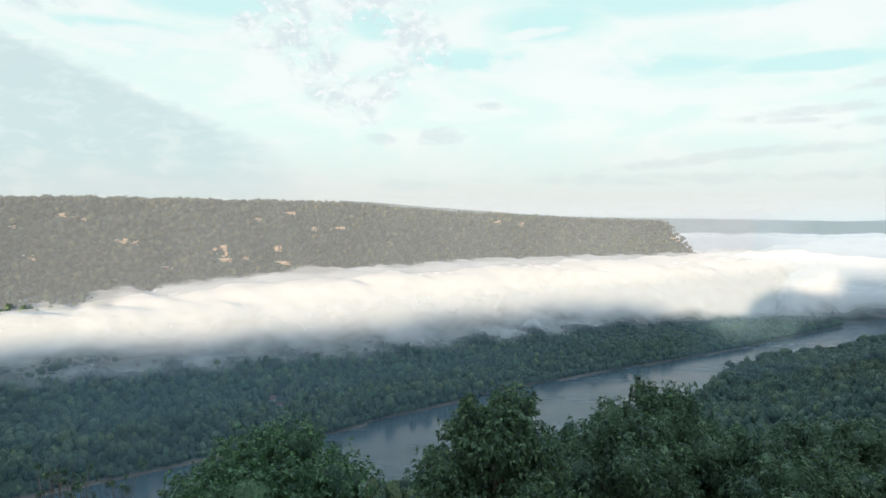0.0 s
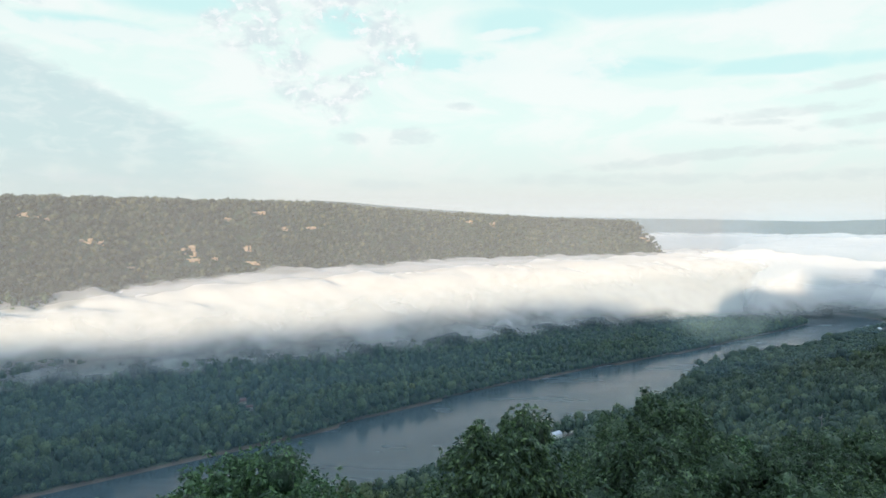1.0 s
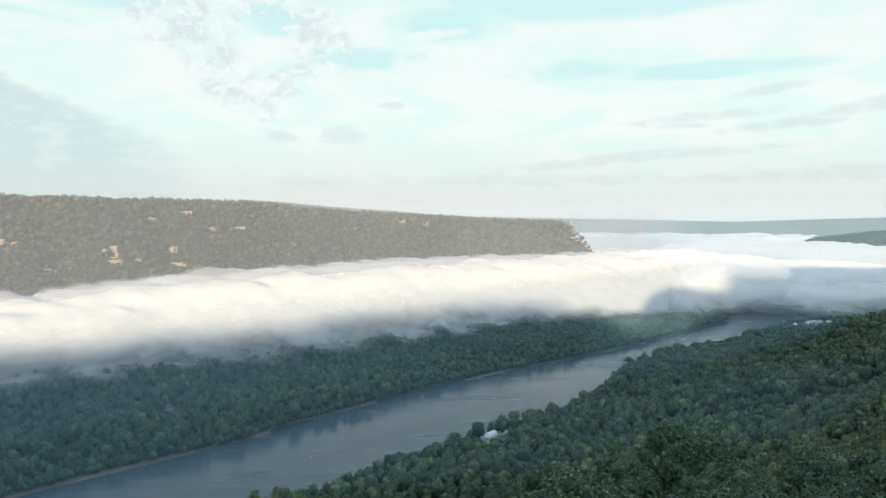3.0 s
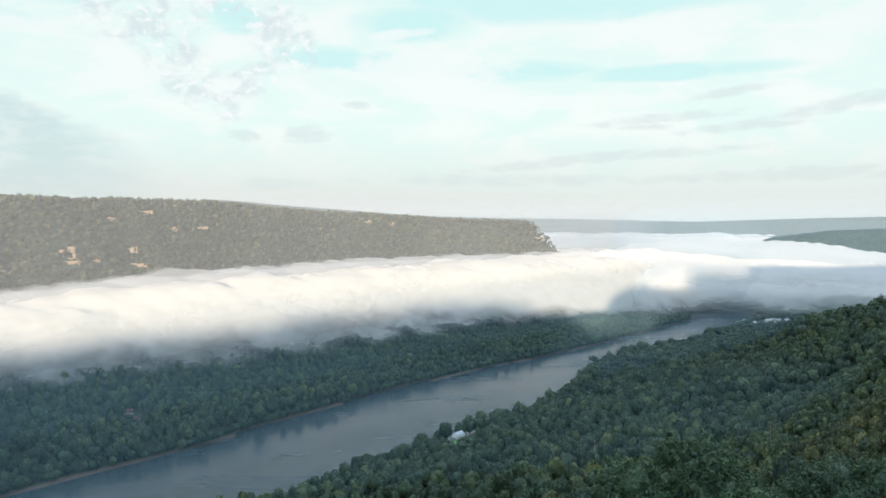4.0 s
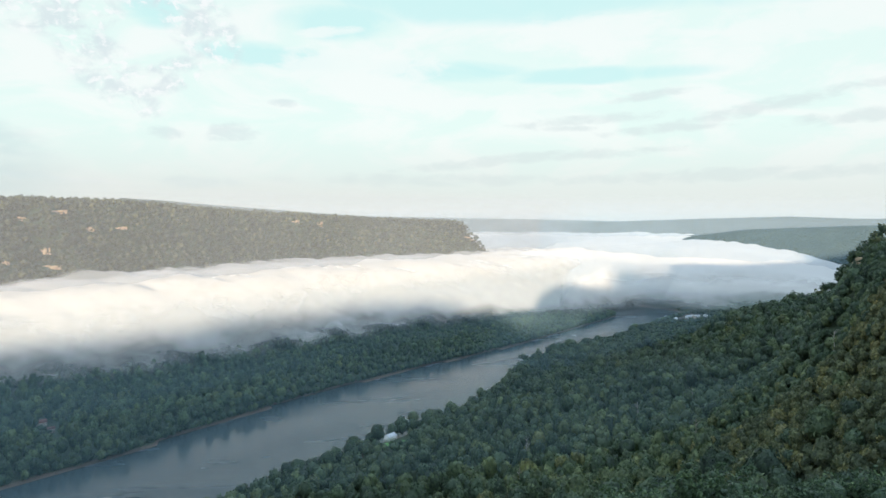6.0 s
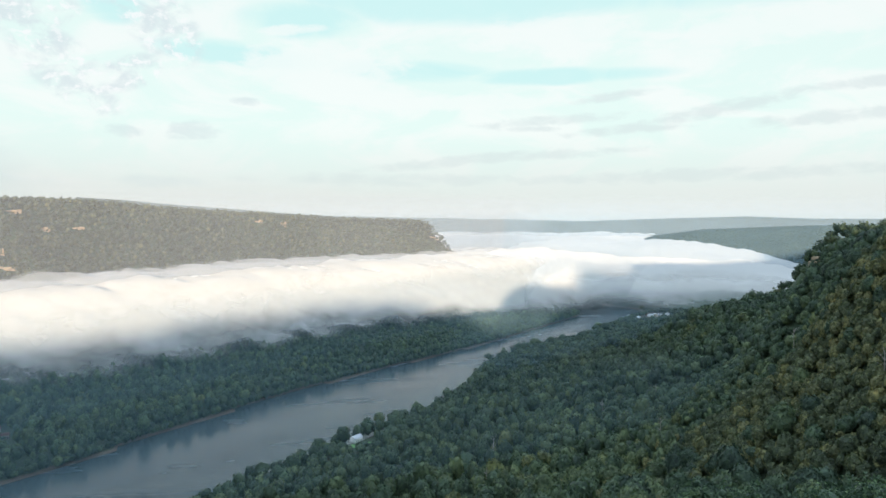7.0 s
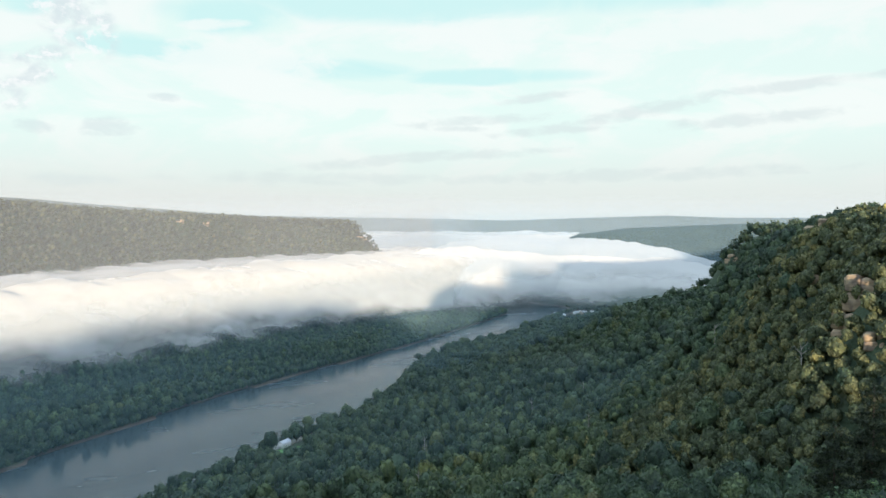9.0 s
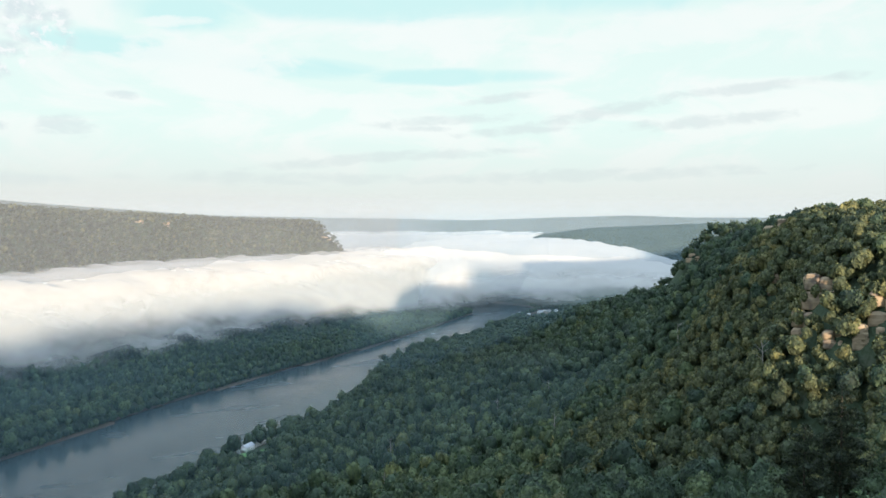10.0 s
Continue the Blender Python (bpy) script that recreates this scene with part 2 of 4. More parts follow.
def fog_material(name, dense, edge, size, white=0.86, back=0.10, ragged=2.2, own=0.4, firm=1.0):
    """Cloud surface: v of its map runs from one ragged rim (0) to the other (1)."""
    m, n = material(name)
    p = where(n)
    uv = n.add("ShaderNodeUVMap")
    uv.uv_map = "band"
    u, v, _ = n.add("ShaderNodeSeparateXYZ", {0: uv.outputs[0]}).outputs
    q = n.add("ShaderNodeMapping", {"Vector": p, "Scale": (1, 1, 1.6)}).outputs[0]
    puff = n.math("ADD", n.math("MULTIPLY", n.noise(q, 1.0 / size, 3.0, 0.5, 0.5), 0.7), n.math("MULTIPLY", n.noise(q, 3.6 / size, 4.0, 0.5, 0.6), 0.3))
    rim = n.math("MINIMUM", n.math("MULTIPLY", v, n.math("DIVIDE", n.math("ADD", 1.0, n.math("MULTIPLY", n.step(u, 0.62, 0.85), firm - 1.0)), edge)), n.math("DIVIDE", n.math("SUBTRACT", 1.0, v), back))
    end = n.math("MINIMUM", n.math("MULTIPLY", u, 18.0), n.math("MULTIPLY", n.math("SUBTRACT", 1.0, u), 18.0))
    body = n.math("MINIMUM", rim, end)
    a = n.step(n.math("ADD", body, n.math("MULTIPLY", n.math("SUBTRACT", puff, 0.5), ragged)), 0.0, 1.25)
    a = n.math("MULTIPLY", a, n.step(body, 0.0, 0.45))
    a = n.math("MULTIPLY", a, dense)
    # droplets scatter light from every side: the shading leans from the surface towards sky and sun
    half = n.add("ShaderNodeVectorMath", {0: n.add("ShaderNodeNewGeometry").outputs["Normal"], 1: (own, own, own)})
    half.operation = "MULTIPLY"
    to_sun = -sun_way()
    lean = n.add("ShaderNodeVectorMath", {0: half.outputs[0], 1: (0.4 * to_sun.x, 0.4 * to_sun.y, 0.4 * to_sun.z + 0.35)})
    lean.operation = "ADD"
    even = n.add("ShaderNodeVectorMath", {0: lean.outputs[0]})
    even.operation = "NORMALIZE"
    d = n.add("ShaderNodeBsdfDiffuse", {"Color": (white, white * 0.985, white * 0.95, 1), "Roughness": 0.0, "Normal": even.outputs[0]})
    tr = n.add("ShaderNodeBsdfTranslucent", {"Color": (white, white * 0.985, white * 0.95, 1)})
    s = n.add("ShaderNodeMixShader", {0: 0.4, 1: d.outputs[0], 2: tr.outputs[0]})
    clear = n.add("ShaderNodeBsdfTransparent")
    out = n.add("ShaderNodeMixShader", {0: a, 1: clear.outputs[0], 2: s.outputs[0]})
    n.add("ShaderNodeOutputMaterial", {"Surface": out.outputs[0]})
    return m


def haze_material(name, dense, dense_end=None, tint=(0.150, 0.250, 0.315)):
    """Tinted see-through sheet that stands in for thin morning haze: fades out at its top and both ends."""
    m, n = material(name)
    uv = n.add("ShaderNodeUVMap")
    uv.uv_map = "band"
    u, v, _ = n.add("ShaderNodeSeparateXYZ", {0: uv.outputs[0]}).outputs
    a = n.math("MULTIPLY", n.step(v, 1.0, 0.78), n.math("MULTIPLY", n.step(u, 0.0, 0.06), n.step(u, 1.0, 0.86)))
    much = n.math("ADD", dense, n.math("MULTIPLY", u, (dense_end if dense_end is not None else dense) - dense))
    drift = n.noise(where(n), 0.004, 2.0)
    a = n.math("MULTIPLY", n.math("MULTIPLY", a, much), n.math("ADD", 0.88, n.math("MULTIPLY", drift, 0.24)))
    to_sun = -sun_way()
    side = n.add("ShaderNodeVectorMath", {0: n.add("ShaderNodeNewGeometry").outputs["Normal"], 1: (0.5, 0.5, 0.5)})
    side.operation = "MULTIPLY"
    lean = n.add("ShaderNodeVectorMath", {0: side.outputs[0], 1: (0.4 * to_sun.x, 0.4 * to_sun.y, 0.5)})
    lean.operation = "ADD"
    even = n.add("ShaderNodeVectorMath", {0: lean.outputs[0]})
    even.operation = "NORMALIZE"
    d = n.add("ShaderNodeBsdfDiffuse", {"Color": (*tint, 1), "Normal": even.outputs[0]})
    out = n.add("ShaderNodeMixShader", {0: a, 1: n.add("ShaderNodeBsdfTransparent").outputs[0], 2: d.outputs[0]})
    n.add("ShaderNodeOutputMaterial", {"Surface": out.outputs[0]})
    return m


def plain(name, color, rough=0.7, grain=1.5):
    m, n = material(name)
    g = n.noise(where(n), grain, 4.0)
    principled(n, n.mix(n.step(g, 0.35, 0.7), color, tuple(c * 0.72 for c in color)), rough, g, 0.2, 0.03)
    return m


M_WHITE = plain("white_paint", (0.78, 0.78, 0.76))
M_ROOF = plain("metal_roof", (0.62, 0.66, 0.72), 0.4)
M_RED = plain("red_brown_roof", (0.17, 0.085, 0.07))
M_GREYROOF = plain("grey_shingle_roof", (0.22, 0.22, 0.23))
M_TAN = plain("tan_siding", (0.45, 0.38, 0.30))
M_LAWN = plain("lawn", (0.10, 0.22, 0.07), 0.9, 0.3)
M_GLASS = plain("dark_window", (0.03, 0.04, 0.05), 0.15)


# ------------------------------------------------------------------ shape of the land
# u runs along the river, v across it, away from the overlook; z = 0 is the water.
CU, SU = 0.76, 0.65
NORM = math.hypot(CU, SU)
CU, SU = CU / NORM, SU / NORM


def to_xy(u, v):
    return u * CU - v * SU, u * SU + v * CU


def to_uv(x, y):
    return x * CU + y * SU, -x * SU + y * CU


def curve(x, pts):
    return np.interp(x, [p[0] for p in pts], [p[1] for p in pts])


def smooth_curve(x, pts, width=30.0):
    return sum(curve(x + o * width, pts) for o in (-1, -0.5, 0, 0.5, 1)) / 5


NEAR_SHORE = [(-900, 520), (374, 540), (600, 532), (650, 550), (720, 552), (770, 534), (830, 532), (950, 560), (1060, 585), (1170, 622), (1340, 628), (1480, 605), (1630, 588), (1900, 600), (2080, 588), (2180, 640), (2260, 800), (2330, 1100), (2400, 2600), (2500, 5000)]
FAR_SHORE = [(-900, 758), (340, 758), (476, 751), (580, 768), (740, 777), (830, 779), (1060, 770), (1200, 750), (1420, 738), (1880, 736), (1960, 738), (1990, 758), (2010, 800), (2040, 1000), (2100, 1400), (2160, 5000)]
RIM = [(-2000, 500), (-900, 500), (-200, 505), (0, 492), (50, 505), (110, 545), (165, 562), (215, 640), (280, 690), (350, 612), (400, 566), (475, 558), (560, 520), (690, 508), (760, 540), (860, 760), (1100, 800), (1280, 640), (1380, 540), (1460, 520), (1560, 640), (1800, 800), (2300, 760), (5000, 800)]
RIM_Z = [(-2000, 250), (-400, 250), (-150, 258), (-40, 244), (60, 240), (120, 232), (250, 223), (370, 243), (480, 256), (580, 256), (690, 236), (800, 232), (1100, 236), (1300, 238), (1560, 244), (5000, 262)]
LOWER = [(0, 1.5), (60, 7), (180, 26), (250, 43), (300, 62), (400, 92), (520, 112), (700, 135), (1000, 150)]
SCARP = [(-400, -60), (-160, 60), (-130, 92), (-100, 118), (-70, 148), (-40, 192), (-18, 218), (0, 236), (25, 243), (80, 246), (200, 248), (700, 250)]
CREST = [(-900, 1270), (-300, 1320), (232, 1385), (700, 1450), (1300, 1520), (1800, 1440), (2139, 1293), (5000, 1293)]
CREST_Z = [(-900, 296), (232, 288), (700, 294), (968, 295), (1300, 280), (1800, 262), (2080, 257), (2150, 240), (2230, 165), (2330, 60), (2500, 0), (5000, 0)]


def wobble(x, y, size, seed):
    """Smooth noise of unit size over arrays."""
    r = np.random.RandomState(seed)
    out = np.zeros_like(x)
    for k in range(7):
        a, f, ph = r.uniform(0, 6.283), r.uniform(0.6, 1.7) / size, r.uniform(0, 6.283)
        out += np.sin((x * math.cos(a) + y * math.sin(a)) * f * 6.283 + ph)
    return out / 3.7


def height(x, y):
    x, y = np.asarray(x, float), np.asarray(y, float)
    u, v = to_uv(x, y)
    near, farr = curve(u, NEAR_SHORE), curve(u, FAR_SHORE)
    d = near - v
    rim = smooth_curve(u, RIM, 25)
    s = np.minimum(near, 640) - v - rim + 9 * wobble(x, y, 120, 5)
    scale = curve(u, RIM_Z) / 246.0
    a = curve(np.minimum(d, 900), LOWER) * np.clip((rim - 250) / 320, 0.5, 1.25) * curve(u, [(1450, 1.0), (1850, 0.3)])
    b = smooth_curve(s, SCARP, 12) * scale
    # unseen knoll behind the rim, added to shade the trees there
    b = b + 30 * np.exp(-((u + 125) / 75) ** 2 - ((v + 16) / 40) ** 2)
    b = b + 24 * np.exp(-((u - 137) / 36) ** 2 - ((v - 15) / 36) ** 2)
    # unseen hollow behind the rim, added to let the sun reach the hill
    b = b - 85 * np.exp(-((u - 30) / np.where(u < 30, 380, 220)) ** 2) * np.clip((-15 - v) / 60, 0, 1)
    k = 14.0
    side_near = k * np.logaddexp(a / k, b / k)
    side_near = np.where(d < 40, np.minimum(side_near, 1.5 + np.maximum(d, 0) * 0.12 + 1), side_near)
    # far side: flat bottomland, then the ridge
    e = v - farr
    crest, cz = smooth_curve(u, CREST, 60), smooth_curve(u, CREST_Z, 30)
    c = v - crest + 9 * wobble(u, v * 0.6, 260, 9) + 7 * wobble(u, v * 0.5, 95, 8)
    foot = curve(e, [(0, 2), (30, 5), (150, 14), (300, 30), (500, 48), (900, 60)])
    slope = cz + np.where(c < 0, c * 0.78, c * 0.06)
    slope = np.where(c > 0, np.minimum(slope, cz + 14), slope)
    side_far = 18 * np.logaddexp(foot / 18, slope / 18)
    side_far = np.where(e < 30, np.minimum(side_far, 2.5 + np.maximum(e, 0) * 0.1), side_far)
    z = np.where(d > 0, side_near, np.where(e > 0, side_far, -4.0))
    # unseen high ground added behind the overlook to keep the low sun off the gorge floor and the river bend
    along, aside = x * math.sin(radians(SUN_TO)) + y * math.cos(radians(SUN_TO)), x * math.cos(radians(SUN_TO)) - y * math.sin(radians(SUN_TO))
    sun_block = curve(aside, [(-1500, 285), (-840, 300), (-592, 322), (-260, 372), (-130, 388), (15, 388), (75, 345), (150, 340), (330, 340), (445, 348), (510, 505), (1000, 490), (1300, 520), (2600, 520)]) * np.clip((-750 - along) / 300, 0, 1)
    z = np.where(sun_block > 1, np.maximum(z, sun_block), z)
    # the country beyond the bend
    r, az = np.hypot(x, y), np.degrees(np.arctan2(x, y))
    top = curve(az, [(-40, 240), (-14, 262), (-9.6, 300), (-8, 390), (-5, 378), (-2, 360), (2, 338), (6, 316), (10, 298), (24, 281), (29, 272), (36, 290), (41, 300), (45, 288), (55, 285), (70, 285)])
    rise = np.clip((r - 3650) / 700, 0, 1)
    rise = rise * rise * (3 - 2 * rise)
    beyond = np.where(r > 2420, 16.0, 0) + (top - 16) * rise
    dark = curve(az, [(27, 0), (31, 130), (34, 200), (38, 234), (44, 250), (50, 262), (70, 262)])
    rise2 = np.clip((r - 2950 - 60 * wobble(x, y, 500, 3)) / 380, 0, 1)
    beyond = np.maximum(beyond, dark * rise2 * rise2 * (3 - 2 * rise2))
    z = np.where(((r > 2250) & (z > 0)) | (r > 2420), np.maximum(z, beyond), z)
    z = z + np.where(z > 4, 1.2 * wobble(x, y, 45, 2), 0)
    return z


def grid_mesh(name, us, vs, fn):
    uu, vv = np.meshgrid(us, vs, indexing="ij")
    x, y = to_xy(uu, vv)
    z = fn(x, y)
    nu, nv = uu.shape
    idx = np.arange(nu * nv).reshape(nu, nv)
    quads = np.stack([idx[:-1, :-1], idx[1:, :-1], idx[1:, 1:], idx[:-1, 1:]], -1).reshape(-1, 4)
    me = bpy.data.meshes.new(name)
    fill(me, np.stack([x, y, z], -1).reshape(-1, 3), quads)
    me.polygons.foreach_set("use_smooth", np.ones(len(quads), bool))
    return me


def fill(me, verts, faces):
    """Fast mesh from arrays; all faces have the same number of corners."""
    k = faces.shape[1]
    me.vertices.add(len(verts))
    me.vertices.foreach_set("co", np.ascontiguousarray(verts, np.float32).ravel())
    me.loops.add(faces.size)
    me.loops.foreach_set("vertex_index", np.ascontiguousarray(faces, np.int32).ravel())
    me.polygons.add(len(faces))
    me.polygons.foreach_set("loop_start", np.arange(0, faces.size, k, dtype=np.int32))
    me.update(calc_edges=True)


def steps(*spans):
    out = []
    for a, b, s in spans:
        out += list(np.arange(a, b, s))
    return np.array(out + [spans[-1][1]])


US = steps((-2600, -1000, 100), (-1000, -200, 40), (-200, 1700, 12), (1700, 2400, 20), (2400, 4900, 60))
VS = steps((-2600, -900, 120), (-900, -220, 40), (-220, 520, 10), (520, 1150, 16), (1150, 1600, 14), (1600, 2400, 50), (2400, 4900, 90))
ground = new("ground", grid_mesh("ground", US, VS, height))
ground.data.materials.append(M_GROUND)
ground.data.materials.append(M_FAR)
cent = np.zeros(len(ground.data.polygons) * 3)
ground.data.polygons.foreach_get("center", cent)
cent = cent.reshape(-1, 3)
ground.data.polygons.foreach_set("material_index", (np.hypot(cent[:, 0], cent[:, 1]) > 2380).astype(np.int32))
tagged(ground, "wooded gorge land with plateau rims and bottomland", "ground", kind="structure")

river = new("river", grid_mesh("river", np.linspace(-2600, 3600, 60), np.linspace(380, 3600, 40), lambda x, y: 0 * x))
river.data.materials.append(M_WATER)
tagged(river, "calm grey-blue river with faint current streaks", "river", kind="structure")


# ------------------------------------------------------------------ trees
def ico(sub):
    bm = bmesh.new()
    bmesh.ops.create_icosphere(bm, subdivisions=sub, radius=1.0)
    v = np.array([p.co[:] for p in bm.verts])
    f = np.array([[q.index for q in p.verts] for p in bm.faces])
    bm.free()
    return v, f


ICO1, ICO2, ICO3 = ico(1), ico(2), ico(3)


def crown_shape(r, core, lobes, shards, shard_size):
    """Leafy crown, about 1 wide and 1 high over its base: a dome of rounded leaf masses with loose sprays standing out."""
    v, f = core
    k = r.standard_normal((lobes, 3))
    k[:, 2] = k[:, 2] * 0.8 + 0.35
    k /= np.linalg.norm(k, axis=1)[:, None]
    size = r.uniform(0.26, 0.66, lobes)
    gain = r.uniform(0.75, 1.12, lobes)

    squash = np.array([r.uniform(0.82, 1.18), r.uniform(0.82, 1.18), r.uniform(0.9, 1.1)])

    def radius(n):
        turn = np.arccos(np.clip(n @ k.T, -1, 1))
        return 0.56 + 0.46 * np.max(gain * np.sqrt(np.clip(1 - (turn / (size * 1.5)) ** 2, 0, 1)), axis=1)

    def place(n, rad):
        p = n * rad[:, None] * 0.5 * squash
        low = np.clip(-n[:, 2], 0, 1)
        p[:, :2] *= (1 - 0.30 * low)[:, None]
        p[:, 2] = p[:, 2] + 0.5
        return p

    vs = place(v, radius(v) * r.uniform(0.88, 1.02, len(v)))
    n = r.standard_normal((shards, 3))
    n[:, 2] = np.abs(n[:, 2]) * 1.1 - 0.35
    n /= np.linalg.norm(n, axis=1)[:, None]
    at = place(n, radius(n) * r.uniform(0.92, 1.08, shards))
    n2 = n + 0.5 * r.standard_normal((shards, 3))
    n2 /= np.linalg.norm(n2, axis=1)[:, None]
    t = np.cross(n2, r.standard_normal((shards, 3)))
    t /= np.linalg.norm(t, axis=1)[:, None]
    b = np.cross(n2, t)
    s = shard_size * r.uniform(0.6, 1.4, (shards, 1))
    tri = np.stack([at + t * s, at - t * s * 0.5 + b * s * 0.8, at - t * s * 0.5 - b * s * 0.8], 1).reshape(-1, 3)
    return np.concatenate([vs, tri]), np.concatenate([f, len(v) + np.arange(shards * 3).reshape(-1, 3)])


RNG = np.random.RandomState(7)
SHAPES_A = [crown_shape(RNG, ICO2, 14, 270, 0.072) for _ in range(14)]
SHAPES_H = [crown_shape(RNG, ICO2, 12, 210, 0.098) for _ in range(14)]
SHAPES_B = [crown_shape(RNG, ICO2, 11, 110, 0.090) for _ in range(14)]
SHAPES_C = [crown_shape(RNG, ICO1, 8, 60, 0.110) for _ in range(12)]
SHAPES_D = [crown_shape(RNG, ICO1, 5, 30, 0.14) for _ in range(12)]


def joined_woods(name, spots, shapes, label, sink=0.25, mat=None):
    """Many crowns as one mesh. spots: rows of x, y, z, width, height, turn, tint."""
    vs, fs, ts, count = [], [], [], 0
    r = np.random.RandomState(len(spots))
    for x, y, z, w, h, turn, tint in spots:
        v, f = shapes[r.randint(len(shapes))]
        c, s = math.cos(turn), math.sin(turn)
        p = np.empty_like(v)
        p[:, 0] = (v[:, 0] * c - v[:, 1] * s) * w + x
        p[:, 1] = (v[:, 0] * s + v[:, 1] * c) * w + y
        p[:, 2] = (v[:, 2] - sink) * h + z
        vs.append(p)
        fs.append(f + count)
        ts.append(np.full(len(v), tint))
        count += len(v)
    me = bpy.data.meshes.new(name)
    fill(me, np.concatenate(vs), np.concatenate(fs))
    at = me.attributes.new("tint", "FLOAT", "POINT")
    at.data.foreach_set("value", np.concatenate(ts).astype(np.float32))
    me.materials.append(mat or M_CANOPY)
    return tagged(new(name, me), label, "trees", kind="stuff")


def lowland(x, y):
    """Lower growth about the houses and along the far reach of the river."""
    k = np.where((np.hypot(x, y) > 1450) & (np.hypot(x, y) < 2300), 0.62, 1.0)
    for hx, hy, half in ((168, 842, 16), (364, 1062, 8), (-222, 967, 10)):
        r = math.hypot(hx, hy)
        fx, fy = -hx / r, -hy / r
        out, side = (x - hx) * fx + (y - hy) * fy, np.abs(-(x - hx) * fy + (y - hy) * fx)
        k = np.where((out > -5) & (out < 95) & (side < half), 0.5, k)
    return k


def scatter(u0, u1, v0, v1, gap, keep, seed):
    """Jittered rows of spots on the land where keep(u, v, x, y, z) holds."""
    r = np.random.RandomState(seed)
    uu, vv = np.meshgrid(np.arange(u0, u1, gap), np.arange(v0, v1, gap), indexing="ij")
    uu = uu + r.uniform(-0.42, 0.42, uu.shape) * gap + (np.arange(vv.shape[1]) % 2)[None] * gap * 0.5
    vv = vv + r.uniform(-0.42, 0.42, vv.shape) * gap
    u, v = uu.ravel(), vv.ravel()
    x, y = to_xy(u, v)
    z = height(x, y)
    ok = keep(u, v, x, y, z) & (z > 0.8)
    u, v, x, y, z = (q[ok] for q in (u, v, x, y, z))
    n = len(x)
    w = gap * r.uniform(0.90, 1.25, n) * r.choice([0.72, 0.9, 1.0, 1.12], n)
    h = w * r.uniform(0.95, 1.45, n) + 3.0
    low = lowland(x, y)
    h = h * low
    return np.stack([x, y, z + r.uniform(1, 10, n) * low + 0.25 * h - 2, w, h, r.uniform(0, 6.28, n), r.rand(n)], 1)


def seen_from_path(x, y):
    az = np.degrees(np.arctan2(x + 5, y - 5))
    return (az > -36) & (az < 64)


def open_to_overlook(x, y, z, margin=14.0):
    """Whether land at x, y, z lies open to the overlook, with room for a crown's height."""
    ox, oy, oz = -4.0, 16.0, 258.0
    ok = np.ones(len(x), bool)
    for t in np.linspace(0.12, 0.97, 60):
        land = height(ox + (x - ox) * t, oy + (y - oy) * t)
        ok &= land < oz + (z + 16 - oz) * t + margin * 0.6
    return ok


# sandstone outcrops: x, y, z of the middle of the face, width, height; far ridge first, then the near hill
OUTCROPS = [
    (-688, 1169, 268, 14, 7), (-652, 1243, 274, 20, 8), (-632, 1254, 267, 12, 9), (-618, 1258, 261, 9, 9), (-642, 1134, 217, 24, 11), (-552, 1252, 214, 22, 10), (-535, 1262, 210, 18, 9),
    (-388, 1527, 264, 20, 10), (-338, 1584, 271, 34, 11), (-240, 1650, 265, 22, 8), (-228, 1653, 259, 14, 7), (-416, 1368, 209, 26, 20), (-408, 1357, 193, 30, 9), (-374, 1385, 202, 12, 9), (-335, 1474, 210, 16, 16),
    (-322, 1447, 183, 40, 9), (-483, 1265, 183, 14, 9), (153, 2062, 259, 22, 10), (224, 2106, 259, 16, 12), (-282, 1593, 210, 16, 9), (728, 2292, 193, 34, 12),
    (418, 372, 243, 15, 15), (404, 352, 244, 11, 15), (383, 304, 242, 9, 6), (337, 258, 241, 7, 6), (416, 409, 219, 12, 7), (330, 280, 218, 7, 13), (317, 265, 219, 14, 13), (309, 269, 205, 8, 9),
    (302, 247, 202, 8, 6), (303, 230, 205, 12, 8), (311, 229, 219, 11, 9), (361, 325, 214, 7, 7), (965, 954, 210, 48, 15),
]


def off_outcrops(x, y):
    """False just before and on the faces of the outcrops."""
    ok = np.ones(len(x), bool)
    for ox, oy, oz, w, h in OUTCROPS:
        fx, fy = facing(ox, oy)
        dx, dy = x - ox, y - oy
        out, side = dx * fx + dy * fy, -dx * fy + dy * fx
        ok &= ~((np.abs(side) < w * 0.38) & (out > -2) & (out < (9 if math.hypot(ox, oy) < 600 else 11)))
    return ok


def facing(x, y):
    """Downhill, turned a little towards the overlook."""
    g = 14.0
    gx = float(height(x - g, y) - height(x + g, y))
    gy = float(height(x, y - g) - height(x, y + g))
    n = math.hypot(gx, gy) or 1.0
    r = math.hypot(x, y)
    gx, gy = gx / n - x / r - 0.6 * math.sin(radians(SUN_TO)), gy / n - y / r - 0.6 * math.cos(radians(SUN_TO))
    n = math.hypot(gx, gy)
    return gx / n, gy / n


def near_keep(u, v, x, y, z, on_hill=False):
    d = curve(u, NEAR_SHORE) - v
    rim = curve(u, RIM)
    steep = (u > 250) & (u < 900) & ((np.hypot(height(x + 6, y) - height(x - 6, y), height(x, y + 6) - height(x, y - 6)) > 7.0) | (z > 165))
    clear = (steep == on_hill) & (np.hypot((x - 168) / 1.2, y - 836) > 19) & (np.hypot((x - 1150) / 1.3, y - 1725) > 75) & off_outcrops(x, y)
    return (d > 3) & (d < rim + np.where(u > 900, 180, 60)) & seen_from_path(x, y) & (np.hypot(x, y) > 235) & (np.hypot(x, y) < 2230) & clear & open_to_overlook(x, y, z)


